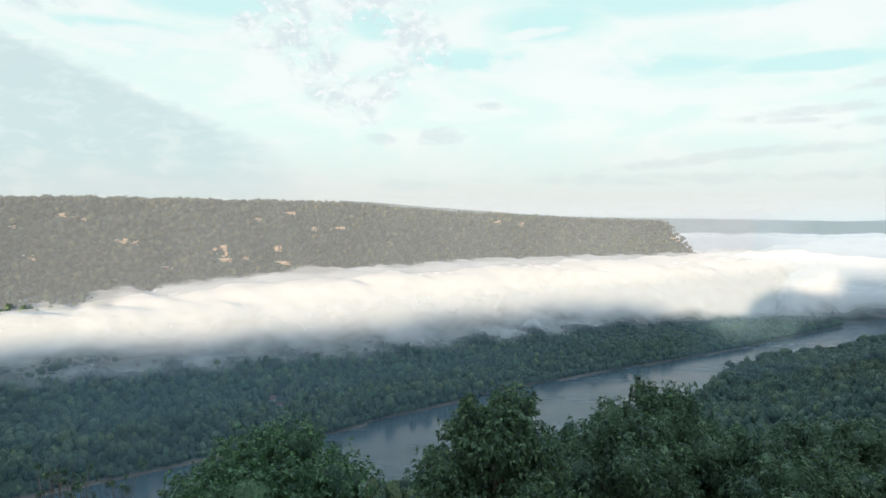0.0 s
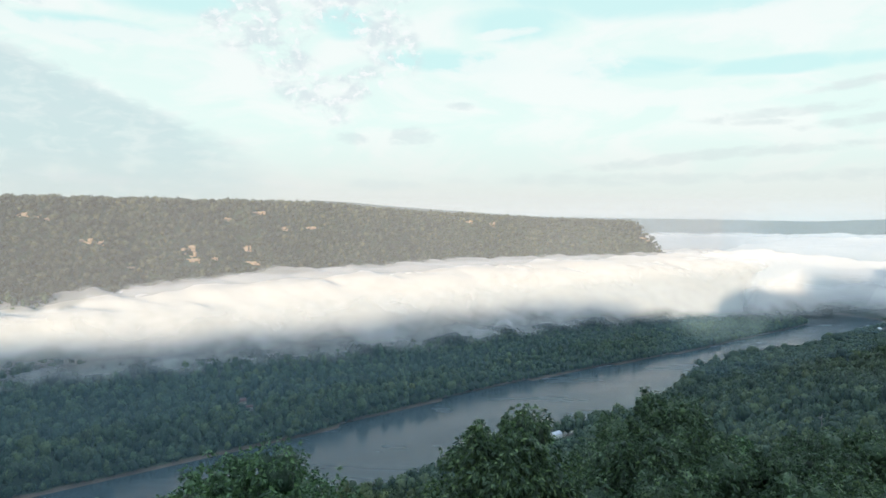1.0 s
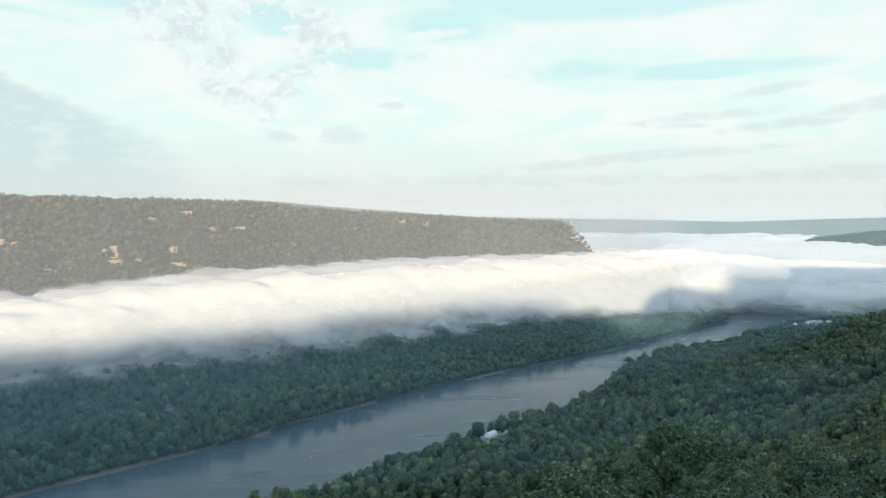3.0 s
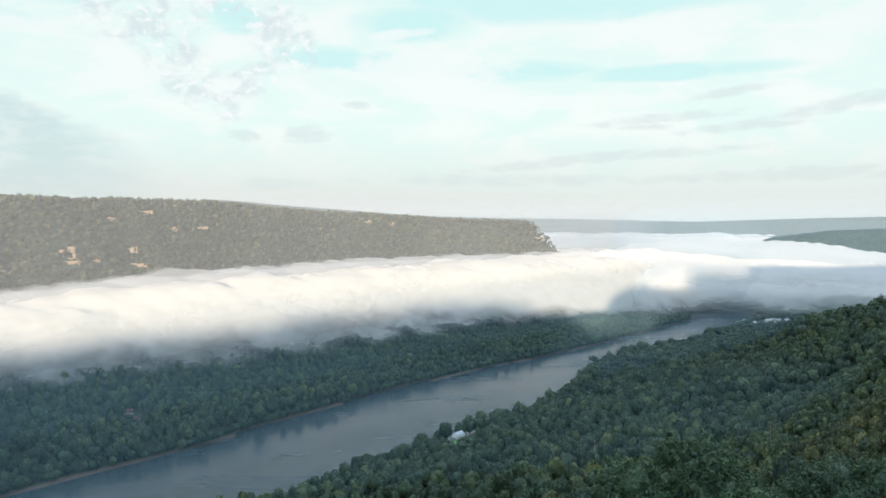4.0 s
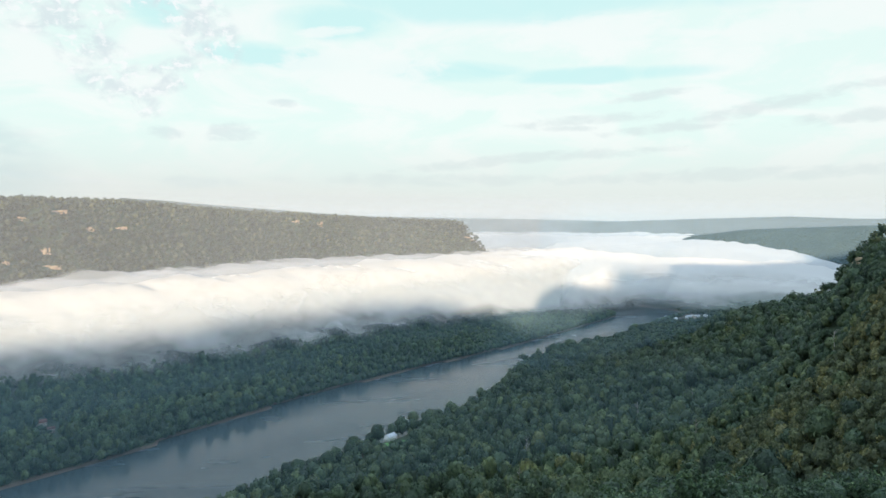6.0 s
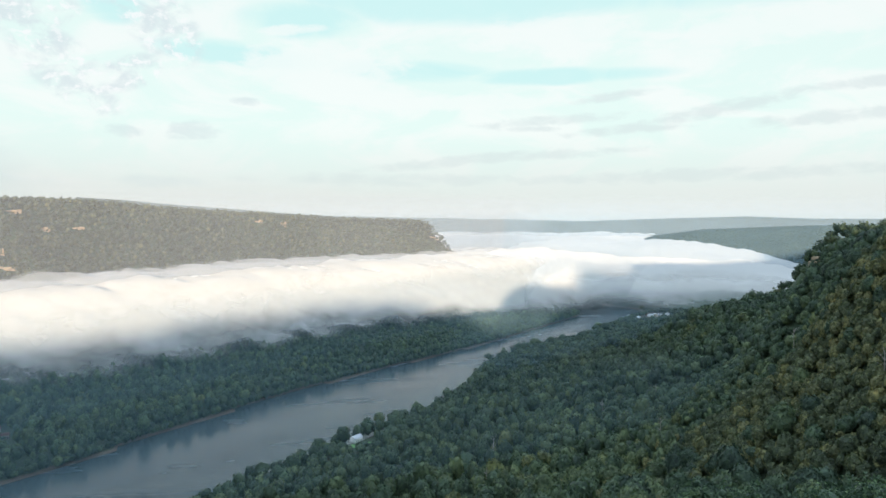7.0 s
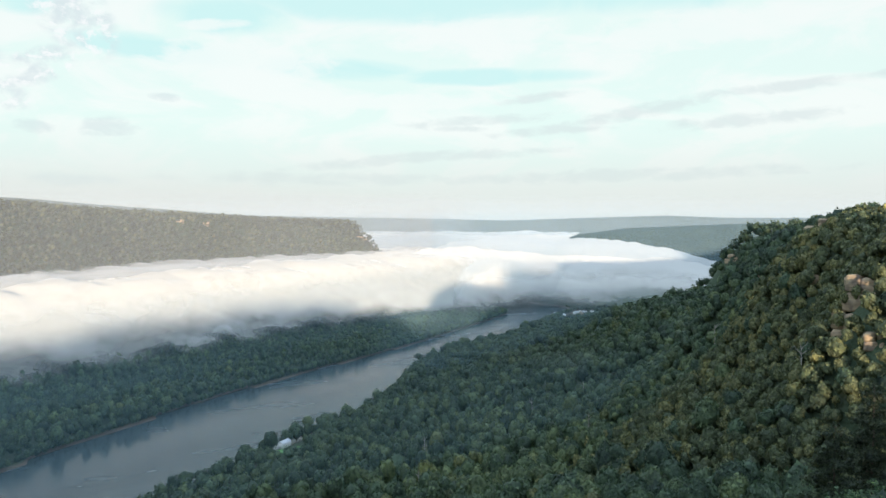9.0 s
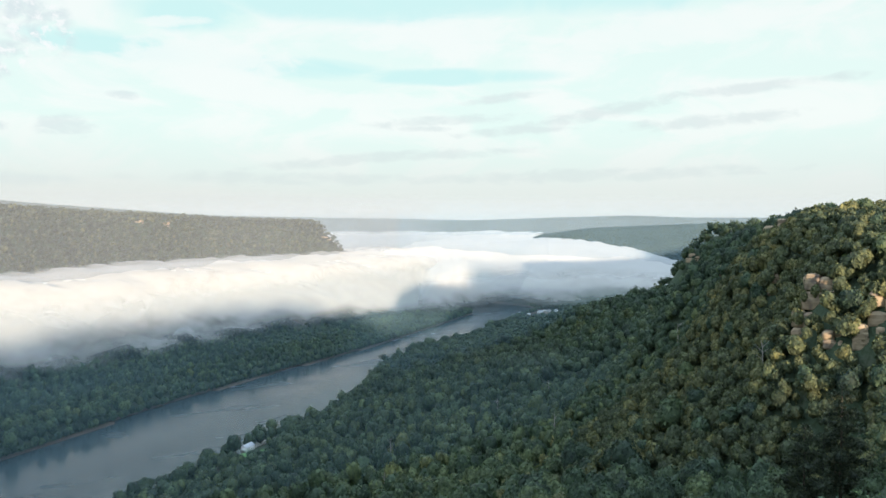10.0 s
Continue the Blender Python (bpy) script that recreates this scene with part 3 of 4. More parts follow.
def far_keep(u, v, x, y, z):
    e = v - curve(u, FAR_SHORE)
    under_fog = (e > 520) & (z < 105)
    return (e > 3) & (v < curve(u, CREST) + 60) & seen_from_path(x, y) & (u < 2185) & ~under_fog & off_outcrops(x, y) & (np.hypot(x + 228, y - 972) > 11) & open_to_overlook(x, y, z)


spots = scatter(40, 2480, -240, 1000, 11.8, near_keep, 11)
dist = np.hypot(spots[:, 0], spots[:, 1])
ok = (dist < 1100) | (RNG.rand(len(spots)) < 0.6)
spots[dist > 1100, 3] *= 1.25
spots, dist = spots[ok], dist[ok]
hill = scatter(250, 900, -240, 230, 4.3, lambda u, v, x, y, z: near_keep(u, v, x, y, z, True), 13)
hill[:, 3] *= RNG.choice([1.2, 1.5, 1.8], len(hill))
hill[:, 4] = hill[:, 3] * 1.15 + 1.5
spots = np.concatenate([spots, hill])
dist = np.hypot(spots[:, 0], spots[:, 1])
order = np.argsort(dist)
order = np.concatenate([order[spots[order, 3] >= 9.6], order[spots[order, 3] < 9.6]])
single, rest = order[:280], order[280:]
small = spots[:, 3] < 9.6
joined_woods("hillside_woods", spots[rest][(dist[rest] < 560) & small[rest]], SHAPES_H, "smaller green trees on the steep sunlit hillside", 0.25, M_HILL)
joined_woods("hillside_woods", spots[rest][(dist[rest] < 560) & ~small[rest]], SHAPES_A, "dense green deciduous woods on the gorge slope")
joined_woods("riverside_woods", spots[rest][(dist[rest] >= 560) & (dist[rest] < 950)], SHAPES_B, "dense green woods along the near river bank")
joined_woods("downstream_woods", spots[dist >= 950], SHAPES_C, "hazy green woods down the valley", 0.25, M_DOWN)

fspots = scatter(-300, 2300, 745, 1190, 11.8, far_keep, 12)
rspots = scatter(-300, 2300, 1150, 1640, 8.8, lambda u, v, x, y, z: far_keep(u, v, x, y, z) & (v > curve(u, CREST) - 330), 15)
rspots[:, 3] *= RNG.choice([0.8, 1.0, 1.15, 1.3, 1.5], len(rspots))
rspots[:, 4] = rspots[:, 3] * 0.95 + 1.0
rspots[:, 2] = height(rspots[:, 0], rspots[:, 1]) + RNG.uniform(1.0, 2.5, len(rspots))
dist = np.hypot(fspots[:, 0], fspots[:, 1])
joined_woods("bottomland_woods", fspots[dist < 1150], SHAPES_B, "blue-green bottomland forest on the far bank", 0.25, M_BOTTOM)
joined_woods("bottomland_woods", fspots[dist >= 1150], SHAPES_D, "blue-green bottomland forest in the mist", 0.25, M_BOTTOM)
us = np.arange(-260, 1990, 6.5)
us = us + RNG.uniform(-2.5, 2.5, len(us))
sx, sy = to_xy(us, curve(us, FAR_SHORE) + RNG.uniform(0.5, 7, len(us)))
n_s = len(us)
wide = RNG.uniform(7, 12, n_s)
shore = np.stack([sx, sy, np.full(n_s, 1.5) + 0.25 * wide, wide, wide * RNG.uniform(0.9, 1.5, n_s), RNG.uniform(0, 6.28, n_s), RNG.rand(n_s)], 1)
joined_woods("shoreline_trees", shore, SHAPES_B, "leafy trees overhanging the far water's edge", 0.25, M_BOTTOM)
us = np.arange(330, 2080, 7.0)
us = us + RNG.uniform(-2.5, 2.5, len(us))
sx, sy = to_xy(us, curve(us, NEAR_SHORE) - RNG.uniform(1, 7, len(us)))
keep = (np.hypot(sx - 166, sy - 847) > 15) & (np.hypot(sx - 362, sy - 1064) > 9)
n_s = len(us)
wide = RNG.uniform(8, 14, n_s)
shore = np.stack([sx, sy, np.full(n_s, 1.0) + 0.25 * wide, wide, wide * RNG.uniform(0.8, 1.35, n_s), RNG.uniform(0, 6.28, n_s), RNG.rand(n_s)], 1)
joined_woods("shoreline_trees", shore[keep], SHAPES_B, "leafy trees overhanging the near water's edge", 0.25, M_CANOPY)
close = np.hypot(rspots[:, 0], rspots[:, 1]) < 1620
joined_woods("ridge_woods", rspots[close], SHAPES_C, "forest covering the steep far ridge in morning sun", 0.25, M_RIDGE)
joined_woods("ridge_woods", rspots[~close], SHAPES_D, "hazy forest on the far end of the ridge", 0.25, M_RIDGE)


# ------------------------------------------------------------------ fog
def fog_sheet(name, us, cross, mat, seed, lump=10.0, push=0.0):
    """A cloud surface that runs along us; cross(u) gives its section as rows of (v, z). push swells it outwards."""
    r = 30
    rows, uvs = [], []
    for i, u in enumerate(us):
        pts = np.array(cross(u), float)
        seg = np.concatenate([[0], np.cumsum(np.hypot(*np.diff(pts, axis=0).T))])
        s = np.linspace(0, seg[-1], r)
        v, z = np.interp(s, seg, pts[:, 0]), np.interp(s, seg, pts[:, 1])
        for j in range(r):
            rows.append((u, v[j] - push * 0.6, z[j] + push * 0.5))
            uvs.append((i / (len(us) - 1), j / (r - 1)))
    a = np.array(rows)
    x, y = to_xy(a[:, 0], a[:, 1])
    bump = lump * (wobble(x, y, 170, seed) + 0.5 * wobble(x + a[:, 2] * 2, y, 70, seed + 1) + 0.25 * wobble(x, y + a[:, 2] * 2, 32, seed + 2))
    z = a[:, 2] + bump
    n = len(us)
    idx = np.arange(n * r).reshape(n, r)
    quads = np.stack([idx[:-1, :-1], idx[1:, :-1], idx[1:, 1:], idx[:-1, 1:]], -1).reshape(-1, 4)
    me = bpy.data.meshes.new(name)
    fill(me, np.stack([x, y, z], -1), quads)
    me.polygons.foreach_set("use_smooth", np.ones(len(quads), bool))
    layer = me.uv_layers.new(name="band")
    layer.data.foreach_set("uv", np.array(uvs, np.float32)[quads.ravel()].ravel())
    me.materials.append(mat)
    return new(name, me)


def bank_section(u):
    """The fog bank over the bottomland: from its ragged foot up its front and back over the top to the ridge."""
    front = float(curve(u, [(-900, 1040), (230, 1030), (700, 985), (1200, 960), (1500, 890), (1800, 830), (2000, 800)]))
    foot = float(curve(u, [(-900, 66), (250, 56), (700, 38), (1500, 26), (2000, 8)]))
    top = float(curve(u, [(-900, 138), (230, 141), (700, 152), (1300, 154), (1800, 152), (2100, 158)]))
    back = float(curve(u, CREST)) - (float(curve(u, CREST_Z)) - top) / 0.78 + 6
    return [(front, foot), (front + 30, foot + 30), (front + 75, foot + 68), (front + 130, top - 14), (front + 200, top), (back, top + 8)]


M_FOG = fog_material("fog", 1.0, 0.19, 130.0, 0.61, 0.10, 1.7, 0.4, 2.6)
M_FOG_THIN = fog_material("thin_fog", 0.45, 0.36, 110.0, 0.72)
US_FOG = np.linspace(-900, 2190, 300)
tagged(fog_sheet("fog_bank", US_FOG, bank_section, M_FOG, 21, 3.0), "bank of white morning fog lit warm on top", "fog", kind="stuff")
tagged(fog_sheet("fog_bank", US_FOG, bank_section, M_FOG_THIN, 29, 6.0, 12.0), "ragged veil of fog round the fog bank", "fog", kind="stuff")


def polar_sheet(name, azs, section, mat, seed, lump):
    """A cloud surface in rings about the overlook; section: rows of (distance, z)."""
    sec = np.array(section, float)
    seg = np.concatenate([[0], np.cumsum(np.hypot(*np.diff(sec, axis=0).T))])
    n_r = 44
    t = np.linspace(0, 1, n_r) ** 1.8 * seg[-1]
    rr, zz = np.interp(t, seg, sec[:, 0]), np.interp(t, seg, sec[:, 1])
    a, r = np.meshgrid(np.radians(azs), rr, indexing="ij")
    z = np.broadcast_to(zz, a.shape)
    r = r - 240 * np.clip((28.5 - np.degrees(a)) / 3, 0, 1) + 50 * np.sin(a * 21.0) + 30 * np.sin(a * 47 + 1)
    x, y = r * np.sin(a), r * np.cos(a)
    cap = curve(np.degrees(a), FAR_CAP)
    z = -10 * np.logaddexp(-z / 10, -cap / 10)
    z = z + lump * (0.8 * wobble(x, y, 330, seed) + 0.6 * np.abs(wobble(x, y, 150, seed + 1)) + 0.4 * np.abs(wobble(x, y, 70, seed + 2)))
    idx = np.arange(a.size).reshape(a.shape)
    quads = np.stack([idx[:-1, :-1], idx[1:, :-1], idx[1:, 1:], idx[:-1, 1:]], -1).reshape(-1, 4)
    me = bpy.data.meshes.new(name)
    fill(me, np.stack([x, y, z], -1).reshape(-1, 3), quads)
    me.polygons.foreach_set("use_smooth", np.ones(len(quads), bool))
    uu, vv = np.meshgrid(np.linspace(0, 1, len(azs)), t / seg[-1], indexing="ij")
    layer = me.uv_layers.new(name="band")
    layer.data.foreach_set("uv", np.stack([uu, vv], -1).reshape(-1, 2)[quads.ravel()].astype(np.float32).ravel())
    me.materials.append(mat)
    return new(name, me)


M_MIST = fog_material("low_mist", 0.6, 0.5, 85.0, 0.80, 0.4)


def mist_section(u):
    front = float(curve(u, [(-900, 1000), (300, 985), (700, 945), (1500, 880), (2000, 815)]))
    up = float(curve(u, [(-900, 26), (250, 22), (700, 6), (1500, 0)]))
    return [(front, 22 + up), (front + 50, 36 + up), (front + 120, 62 + up), (front + 170, 95 + up)]


tagged(fog_sheet("low_mist", np.linspace(-900, 2000, 220), mist_section, M_MIST, 61, 9.0), "thin wisps of mist trailing over the treetops", "mist", kind="stuff")
M_FOG_FAR = fog_material("valley_fog", 1.0, 0.024, 140.0, 0.70, 0.02, 1.2, 0.7)
M_VEIL = fog_material("bend_mist", 0.5, 0.5, 160.0, 0.80, 0.25)
FAR_SECTION = [(2290, 4), (2320, 50), (2370, 104), (2460, 124), (2700, 150), (2950, 182), (3500, 196), (4300, 205)]
FAR_CAP = [(8, 230), (32, 230), (35, 196), (38.5, 172), (42, 130), (44, 106), (50, 75), (60, 60)]
tagged(polar_sheet("valley_fog", np.linspace(8, 60, 420), FAR_SECTION, M_FOG_FAR, 41, 9.0), "white fog filling the valley beyond the bend, its front in blue shade", "fog", kind="stuff")
tagged(polar_sheet("bend_mist", np.linspace(21, 52, 120), [(2120, 6), (2200, 30), (2290, 70), (2380, 112)], M_VEIL, 81, 3.0), "thin blue-grey mist over the river bend", "mist", kind="stuff")


def haze_sheet(name, xy, z0, z1, mat, label):
    """Upright veil of thin haze over a line on the ground."""
    k = 7
    rows = np.array([(x, y, z0 + (z1 - z0) * j / (k - 1)) for x, y in xy for j in range(k)])
    band = np.array([(i / (len(xy) - 1), j / (k - 1)) for i in range(len(xy)) for j in range(k)], np.float32)
    idx = np.arange(len(rows)).reshape(len(xy), k)
    quads = np.stack([idx[:-1, :-1], idx[1:, :-1], idx[1:, 1:], idx[:-1, 1:]], -1).reshape(-1, 4)
    me = bpy.data.meshes.new(name)
    fill(me, rows, quads)
    me.polygons.foreach_set("use_smooth", np.ones(len(quads), bool))
    me.uv_layers.new(name="band").data.foreach_set("uv", band[quads.ravel()].ravel())
    me.materials.append(mat)
    return tagged(new(name, me), label, "haze", kind="stuff")


# thin haze in the air of the gorge, thicker down the valley, put in as tinted sheets
def along_river(v, u0, u1):
    return [to_xy(u, v) for u in np.linspace(u0, u1, 60)]


def round_overlook(r, a0, a1):
    return [(r * math.sin(a), r * math.cos(a)) for a in np.radians(np.linspace(a0, a1, 60))]


# sheet colours carry the haze's light: paler where sunlit, bluer in shade and far off
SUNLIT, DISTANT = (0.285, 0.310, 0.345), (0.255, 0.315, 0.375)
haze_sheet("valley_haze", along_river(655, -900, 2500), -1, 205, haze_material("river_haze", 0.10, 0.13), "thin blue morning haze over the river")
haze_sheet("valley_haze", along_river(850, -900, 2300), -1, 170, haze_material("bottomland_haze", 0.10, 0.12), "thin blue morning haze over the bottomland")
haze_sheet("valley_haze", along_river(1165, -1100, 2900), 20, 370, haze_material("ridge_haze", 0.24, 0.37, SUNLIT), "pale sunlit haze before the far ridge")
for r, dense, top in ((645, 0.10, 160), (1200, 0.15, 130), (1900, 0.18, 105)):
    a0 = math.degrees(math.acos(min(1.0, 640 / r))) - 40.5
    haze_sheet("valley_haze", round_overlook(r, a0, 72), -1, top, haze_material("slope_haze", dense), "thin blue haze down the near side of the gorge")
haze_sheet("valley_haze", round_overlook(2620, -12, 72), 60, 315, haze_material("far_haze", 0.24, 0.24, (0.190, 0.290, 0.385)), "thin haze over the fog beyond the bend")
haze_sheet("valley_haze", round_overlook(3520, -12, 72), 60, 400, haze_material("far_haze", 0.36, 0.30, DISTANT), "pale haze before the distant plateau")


# ------------------------------------------------------------------ single trees
def part(name, verts, faces, mat, parent, label="", smooth=False):
    me = bpy.data.meshes.new(name)
    fill(me, np.asarray(verts, float), np.asarray(faces))
    if smooth:
        me.polygons.foreach_set("use_smooth", np.ones(len(me.polygons), bool))
    me.materials.append(mat)
    ob = new(name, me)
    ob.parent = parent
    return tagged(ob, label)


def tube(path, radii, sides=7):
    """A tapered tube along a path of points."""
    path = [Vector(p) for p in path]
    vs, fs = [], []
    for i, p in enumerate(path):
        d = (path[min(i + 1, len(path) - 1)] - path[max(i - 1, 0)]).normalized()
        a = d.orthogonal().normalized()
        b = d.cross(a)
        for k in range(sides):
            w = 2 * math.pi * k / sides
            vs.append(p + (a * math.cos(w) + b * math.sin(w)) * radii[i])
    for i in range(len(path) - 1):
        for k in range(sides):
            fs.append((i * sides + k, i * sides + (k + 1) % sides, (i + 1) * sides + (k + 1) % sides, (i + 1) * sides + k))
    return np.array([v[:] for v in vs]), np.array(fs)


def forest_tree(shape, seed):
    """Crown 1 wide and 1 high over a trunk, to be scaled."""
    r = np.random.RandomState(seed)
    top = new("tree")
    lean = r.uniform(-0.04, 0.04, 2)
    v, f = tube([(0, 0, -0.75), (lean[0] * 0.3, lean[1], -0.2), (lean[0], lean[1], 0.45)], [0.035, 0.026, 0.012], 6)
    part("trunk", v, f, M_BARK, top)
    v, f = shape
    part("crown", v, f, M_CANOPY, top, smooth=True)
    return top


MASTERS = [forest_tree(crown_shape(RNG, ICO3, 18, 900, 0.050), 100 + i) for i in range(7)]
for k, i in enumerate(single):
    x, y, z, w, h, turn, tint = spots[i]
    m = Matrix.LocRotScale((x, y, z - 0.25 * h), Euler((0, 0, turn)), (w, w, h))
    if k < len(MASTERS):
        ob = MASTERS[k]
        ob.matrix_basis = m
    else:
        src = MASTERS[k % len(MASTERS)]
        ob = copy_thing(src, Matrix.Identity(4))
        ob.matrix_basis = m
    tagged(ob, "broadleaf forest tree with a full green crown on the slope", "tree", "trees on the gorge slope")


for i, (x, y, w, h) in enumerate([(225, 888, 24, 23), (432, 1104, 17, 26), (452, 1124, 15, 18), (497, 1196, 16, 24), (581, 1305, 22, 24), (612, 1338, 18, 19), (645, 1368, 22, 22), (690, 1387, 20, 20), (735, 1420, 18, 18), (868, 1510, 20, 22), (905, 1530, 22, 20), (52, 766, 14, 17), (117, 823, 15, 19), (140, 835, 14, 16), (905, 1560, 20, 20)]):
    ob = copy_thing(MASTERS[i % len(MASTERS)], Matrix.Identity(4))
    ob.matrix_basis = Matrix.LocRotScale((x, y, max(float(height(x, y)), 0.5) + 0.18 * h), Euler((0, 0, 1.7 * i)), (w, w, h * 0.82))
    tagged(ob, "large broadleaf tree standing at the water's edge", "tree", "trees on the river bank")


def leafy_crown(r, lobes, leaves, size, droop=0.25):
    """Sprays of leaves over the lobes of a crown, round a dense inner mass. lobes: rows of x, y, z, radius in metres."""
    lobes = np.asarray(lobes, float)
    w = lobes[:, 3] ** 2
    n_spray = leaves // 8
    pick = r.choice(len(lobes), n_spray, p=w / w.sum())
    n = r.standard_normal((n_spray, 3))
    n[:, 2] = n[:, 2] * 0.8 + 0.25
    n /= np.linalg.norm(n, axis=1)[:, None]
    rad = lobes[pick, 3] * r.uniform(0.55, 1.10, n_spray) ** 0.8 * (1 + 0.20 * np.sin(n[:, 0] * 7 + pick) * np.sin(n[:, 1] * 6 + pick * 2))
    at = lobes[pick, :3] + n * rad[:, None]
    vs = []
    for j in range(8):
        d = n * 0.8 + 0.65 * r.standard_normal((n_spray, 3)) - (0, 0, droop)
        d /= np.linalg.norm(d, axis=1)[:, None]
        side = np.cross(d, n + 0.5 * r.standard_normal((n_spray, 3)))
        side /= np.linalg.norm(side, axis=1)[:, None]
        ln = size * r.uniform(0.7, 1.3, n_spray)[:, None]
        base = at + d * ln * 0.15
        vs.append(np.stack([base, base + d * ln * 0.5 + side * ln * 0.2, base + d * ln - (0, 0, 0.08), base + d * ln * 0.5 - side * ln * 0.2], 1))
    v = np.concatenate(vs).reshape(-1, 3)
    q = np.arange(len(v)).reshape(-1, 4)
    f = np.concatenate([q[:, [0, 1, 2]], q[:, [0, 2, 3]]])
    iv, fi = ICO2
    for x, y, z, rad in lobes:
        k = len(v)
        v = np.concatenate([v, iv * (rad * 0.55) * (1 + 0.22 * r.standard_normal((len(iv), 1))) + (x, y, z)])
        f = np.concatenate([f, fi + k])
    return v, f


def rim_tree(name, x, y, top_z, spread, tall, seed, label, mat, leaves=12000, size=0.26, shoots=5):
    """A tree below the overlook: trunk, limbs and a crown of leaf sprays with a few leading shoots."""
    r = np.random.RandomState(seed)
    ground_z = float(height(x, y))
    root = new(name)
    root.matrix_basis = pose(x, y, ground_z - 0.15)
    full = top_z - ground_z
    low = max(full - tall, 1.2)
    v, f = tube([(0, 0, 0), (0.15, 0.1, low * 0.6), (0.1, -0.1, low + tall * 0.25), (0.0, 0.05, low + tall * 0.6)], [0.30, 0.24, 0.16, 0.05], 9)
    part("trunk", v, f, M_BARK, root)
    lobes = []
    n_l = 17
    for i in range(n_l):
        a = i * 2.4 + r.uniform(-0.3, 0.3)
        h = 0.10 + 0.74 * (i + 0.5) / n_l + r.uniform(-0.06, 0.06)
        out = spread * 0.5 * math.sqrt(max(0.06, 1 - ((h - 0.30) / 0.66) ** 2)) * r.uniform(0.50, 0.86)
        lobes.append((out * math.cos(a), out * math.sin(a), low + tall * h, spread * r.uniform(0.13, 0.19)))
        v, f = tube([(0.1, 0, low + tall * h * 0.4), (out * 0.5 * math.cos(a), out * 0.5 * math.sin(a), low + tall * h * 0.75), lobes[-1][:3]], [0.10, 0.065, 0.02], 6)
        part("limb", v, f, M_BARK, root)
    for i in range(shoots):
        a, o = r.uniform(0, 6.28), spread * r.uniform(0.05, 0.25)
        top = full - tall * r.uniform(0.0, 0.16)
        rad = spread * r.uniform(0.035, 0.055)
        for k in range(4):
            lobes.append((o * math.cos(a), o * math.sin(a), top - rad * (0.4 + k * 1.2), rad * (0.7 + 0.35 * k)))
    v, f = leafy_crown(r, lobes, leaves, size)
    part("crown", v, f, mat, root)
    return tagged(root, label, "tree", "trees on the overlook rim")


def pine_tree(x, y, top_z, spread, seed, label):
    """A pine: straight trunk, tiers of level boughs with needle sprays."""
    r = np.random.RandomState(seed)
    ground_z = float(height(x, y))
    root = new("pine_tree")
    root.matrix_basis = pose(x, y, ground_z - 0.15)
    full = top_z - ground_z
    v, f = tube([(0, 0, 0), (0.1, 0.05, full * 0.5), (0, 0, full)], [0.28, 0.20, 0.04], 8)
    part("trunk", v, f, M_BARK, root)
    lobes = []
    for i in range(30):
        h = 0.22 + 0.78 * i / 30
        ln = spread * 0.5 * (1.12 - h) * r.uniform(0.8, 1.1) + 0.4
        a = i * 2.4
        end = (ln * math.cos(a), ln * math.sin(a), full * h - 0.3)
        v, f = tube([(0, 0, full * h), (end[0] * 0.6, end[1] * 0.6, full * h + 0.1), end], [0.07, 0.05, 0.02], 5)
        part("bough", v, f, M_BARK, root)
        for t in (0.35, 0.62, 0.9):
            lobes.append((end[0] * t, end[1] * t, full * h + 0.15, 0.32 + 0.075 * spread * (1.15 - h)))
    v, f = leafy_crown(r, lobes, 16000, 0.42, -0.1)
    part("crown", v, f, M_PINE, root)
    return tagged(root, label, "tree", "pines by the cove")


rim_tree("hickory_tree", -9.2, 38.0, 244.3, 12.0, 9.5, 301, "leafy hickory with a rounded bright green crown below the overlook", M_BRIGHT, 38000, 0.27, 5)
rim_tree("oak_tree", 2.5, 34.0, 247.4, 8.4, 8.6, 302, "dark green oak on the rim with upright leading shoots", M_NEAR, 38000, 0.24, 8)
rim_tree("oak_tree", 14.8, 50.5, 244.4, 10.5, 11.0, 303, "large dark green oak crown on the rim", M_NEAR, 36000, 0.24, 8)
rim_tree("oak_tree", 9.6, 40.0, 244.9, 9.0, 9.0, 304, "dark green oak filling the gap between taller rim trees", M_NEAR, 36000, 0.24)
rim_tree("oak_tree", 21.0, 48.0, 241.6, 8.5, 8.5, 305, "dull green rim oak with olive leaves", M_NEAR, 20000, 0.26)
rim_tree("oak_tree", 27.0, 50.0, 239.4, 8.5, 8.5, 306, "dull green rim oak with olive leaves", M_NEAR, 20000, 0.26)
rim_tree("oak_tree", 19.0, 40.0, 239.8, 7.5, 7.5, 307, "low green rim oak below its taller neighbours", M_NEAR, 16000, 0.27)
rim_tree("oak_tree", 15.7, 58.0, 241.0, 9.5, 9.0, 308, "dark olive oak standing just over the rim edge", M_NEAR, 18000, 0.28)
rim_tree("oak_tree", 29.5, 59.5, 239.2, 8.5, 9.0, 309, "olive green rim oak below the overlook's edge", M_NEAR, 20000, 0.28)
rim_tree("oak_tree", 24.0, 61.0, 238.4, 7.5, 8.0, 310, "green rim oak below the overlook's edge", M_BRIGHT, 16000, 0.28)
rim_tree("oak_tree", 35.0, 61.0, 238.9, 8.5, 8.5, 311, "olive green rim oak below the overlook's edge", M_NEAR, 18000, 0.28)
rim_tree("oak_tree", 41.0, 63.0, 238.0, 8.5, 8.5, 312, "dull green rim oak with olive leaves", M_NEAR, 14000, 0.30)
pine_tree(89, 103, 227.0, 13.0, 321, "dark pine with level boughs by the cove")
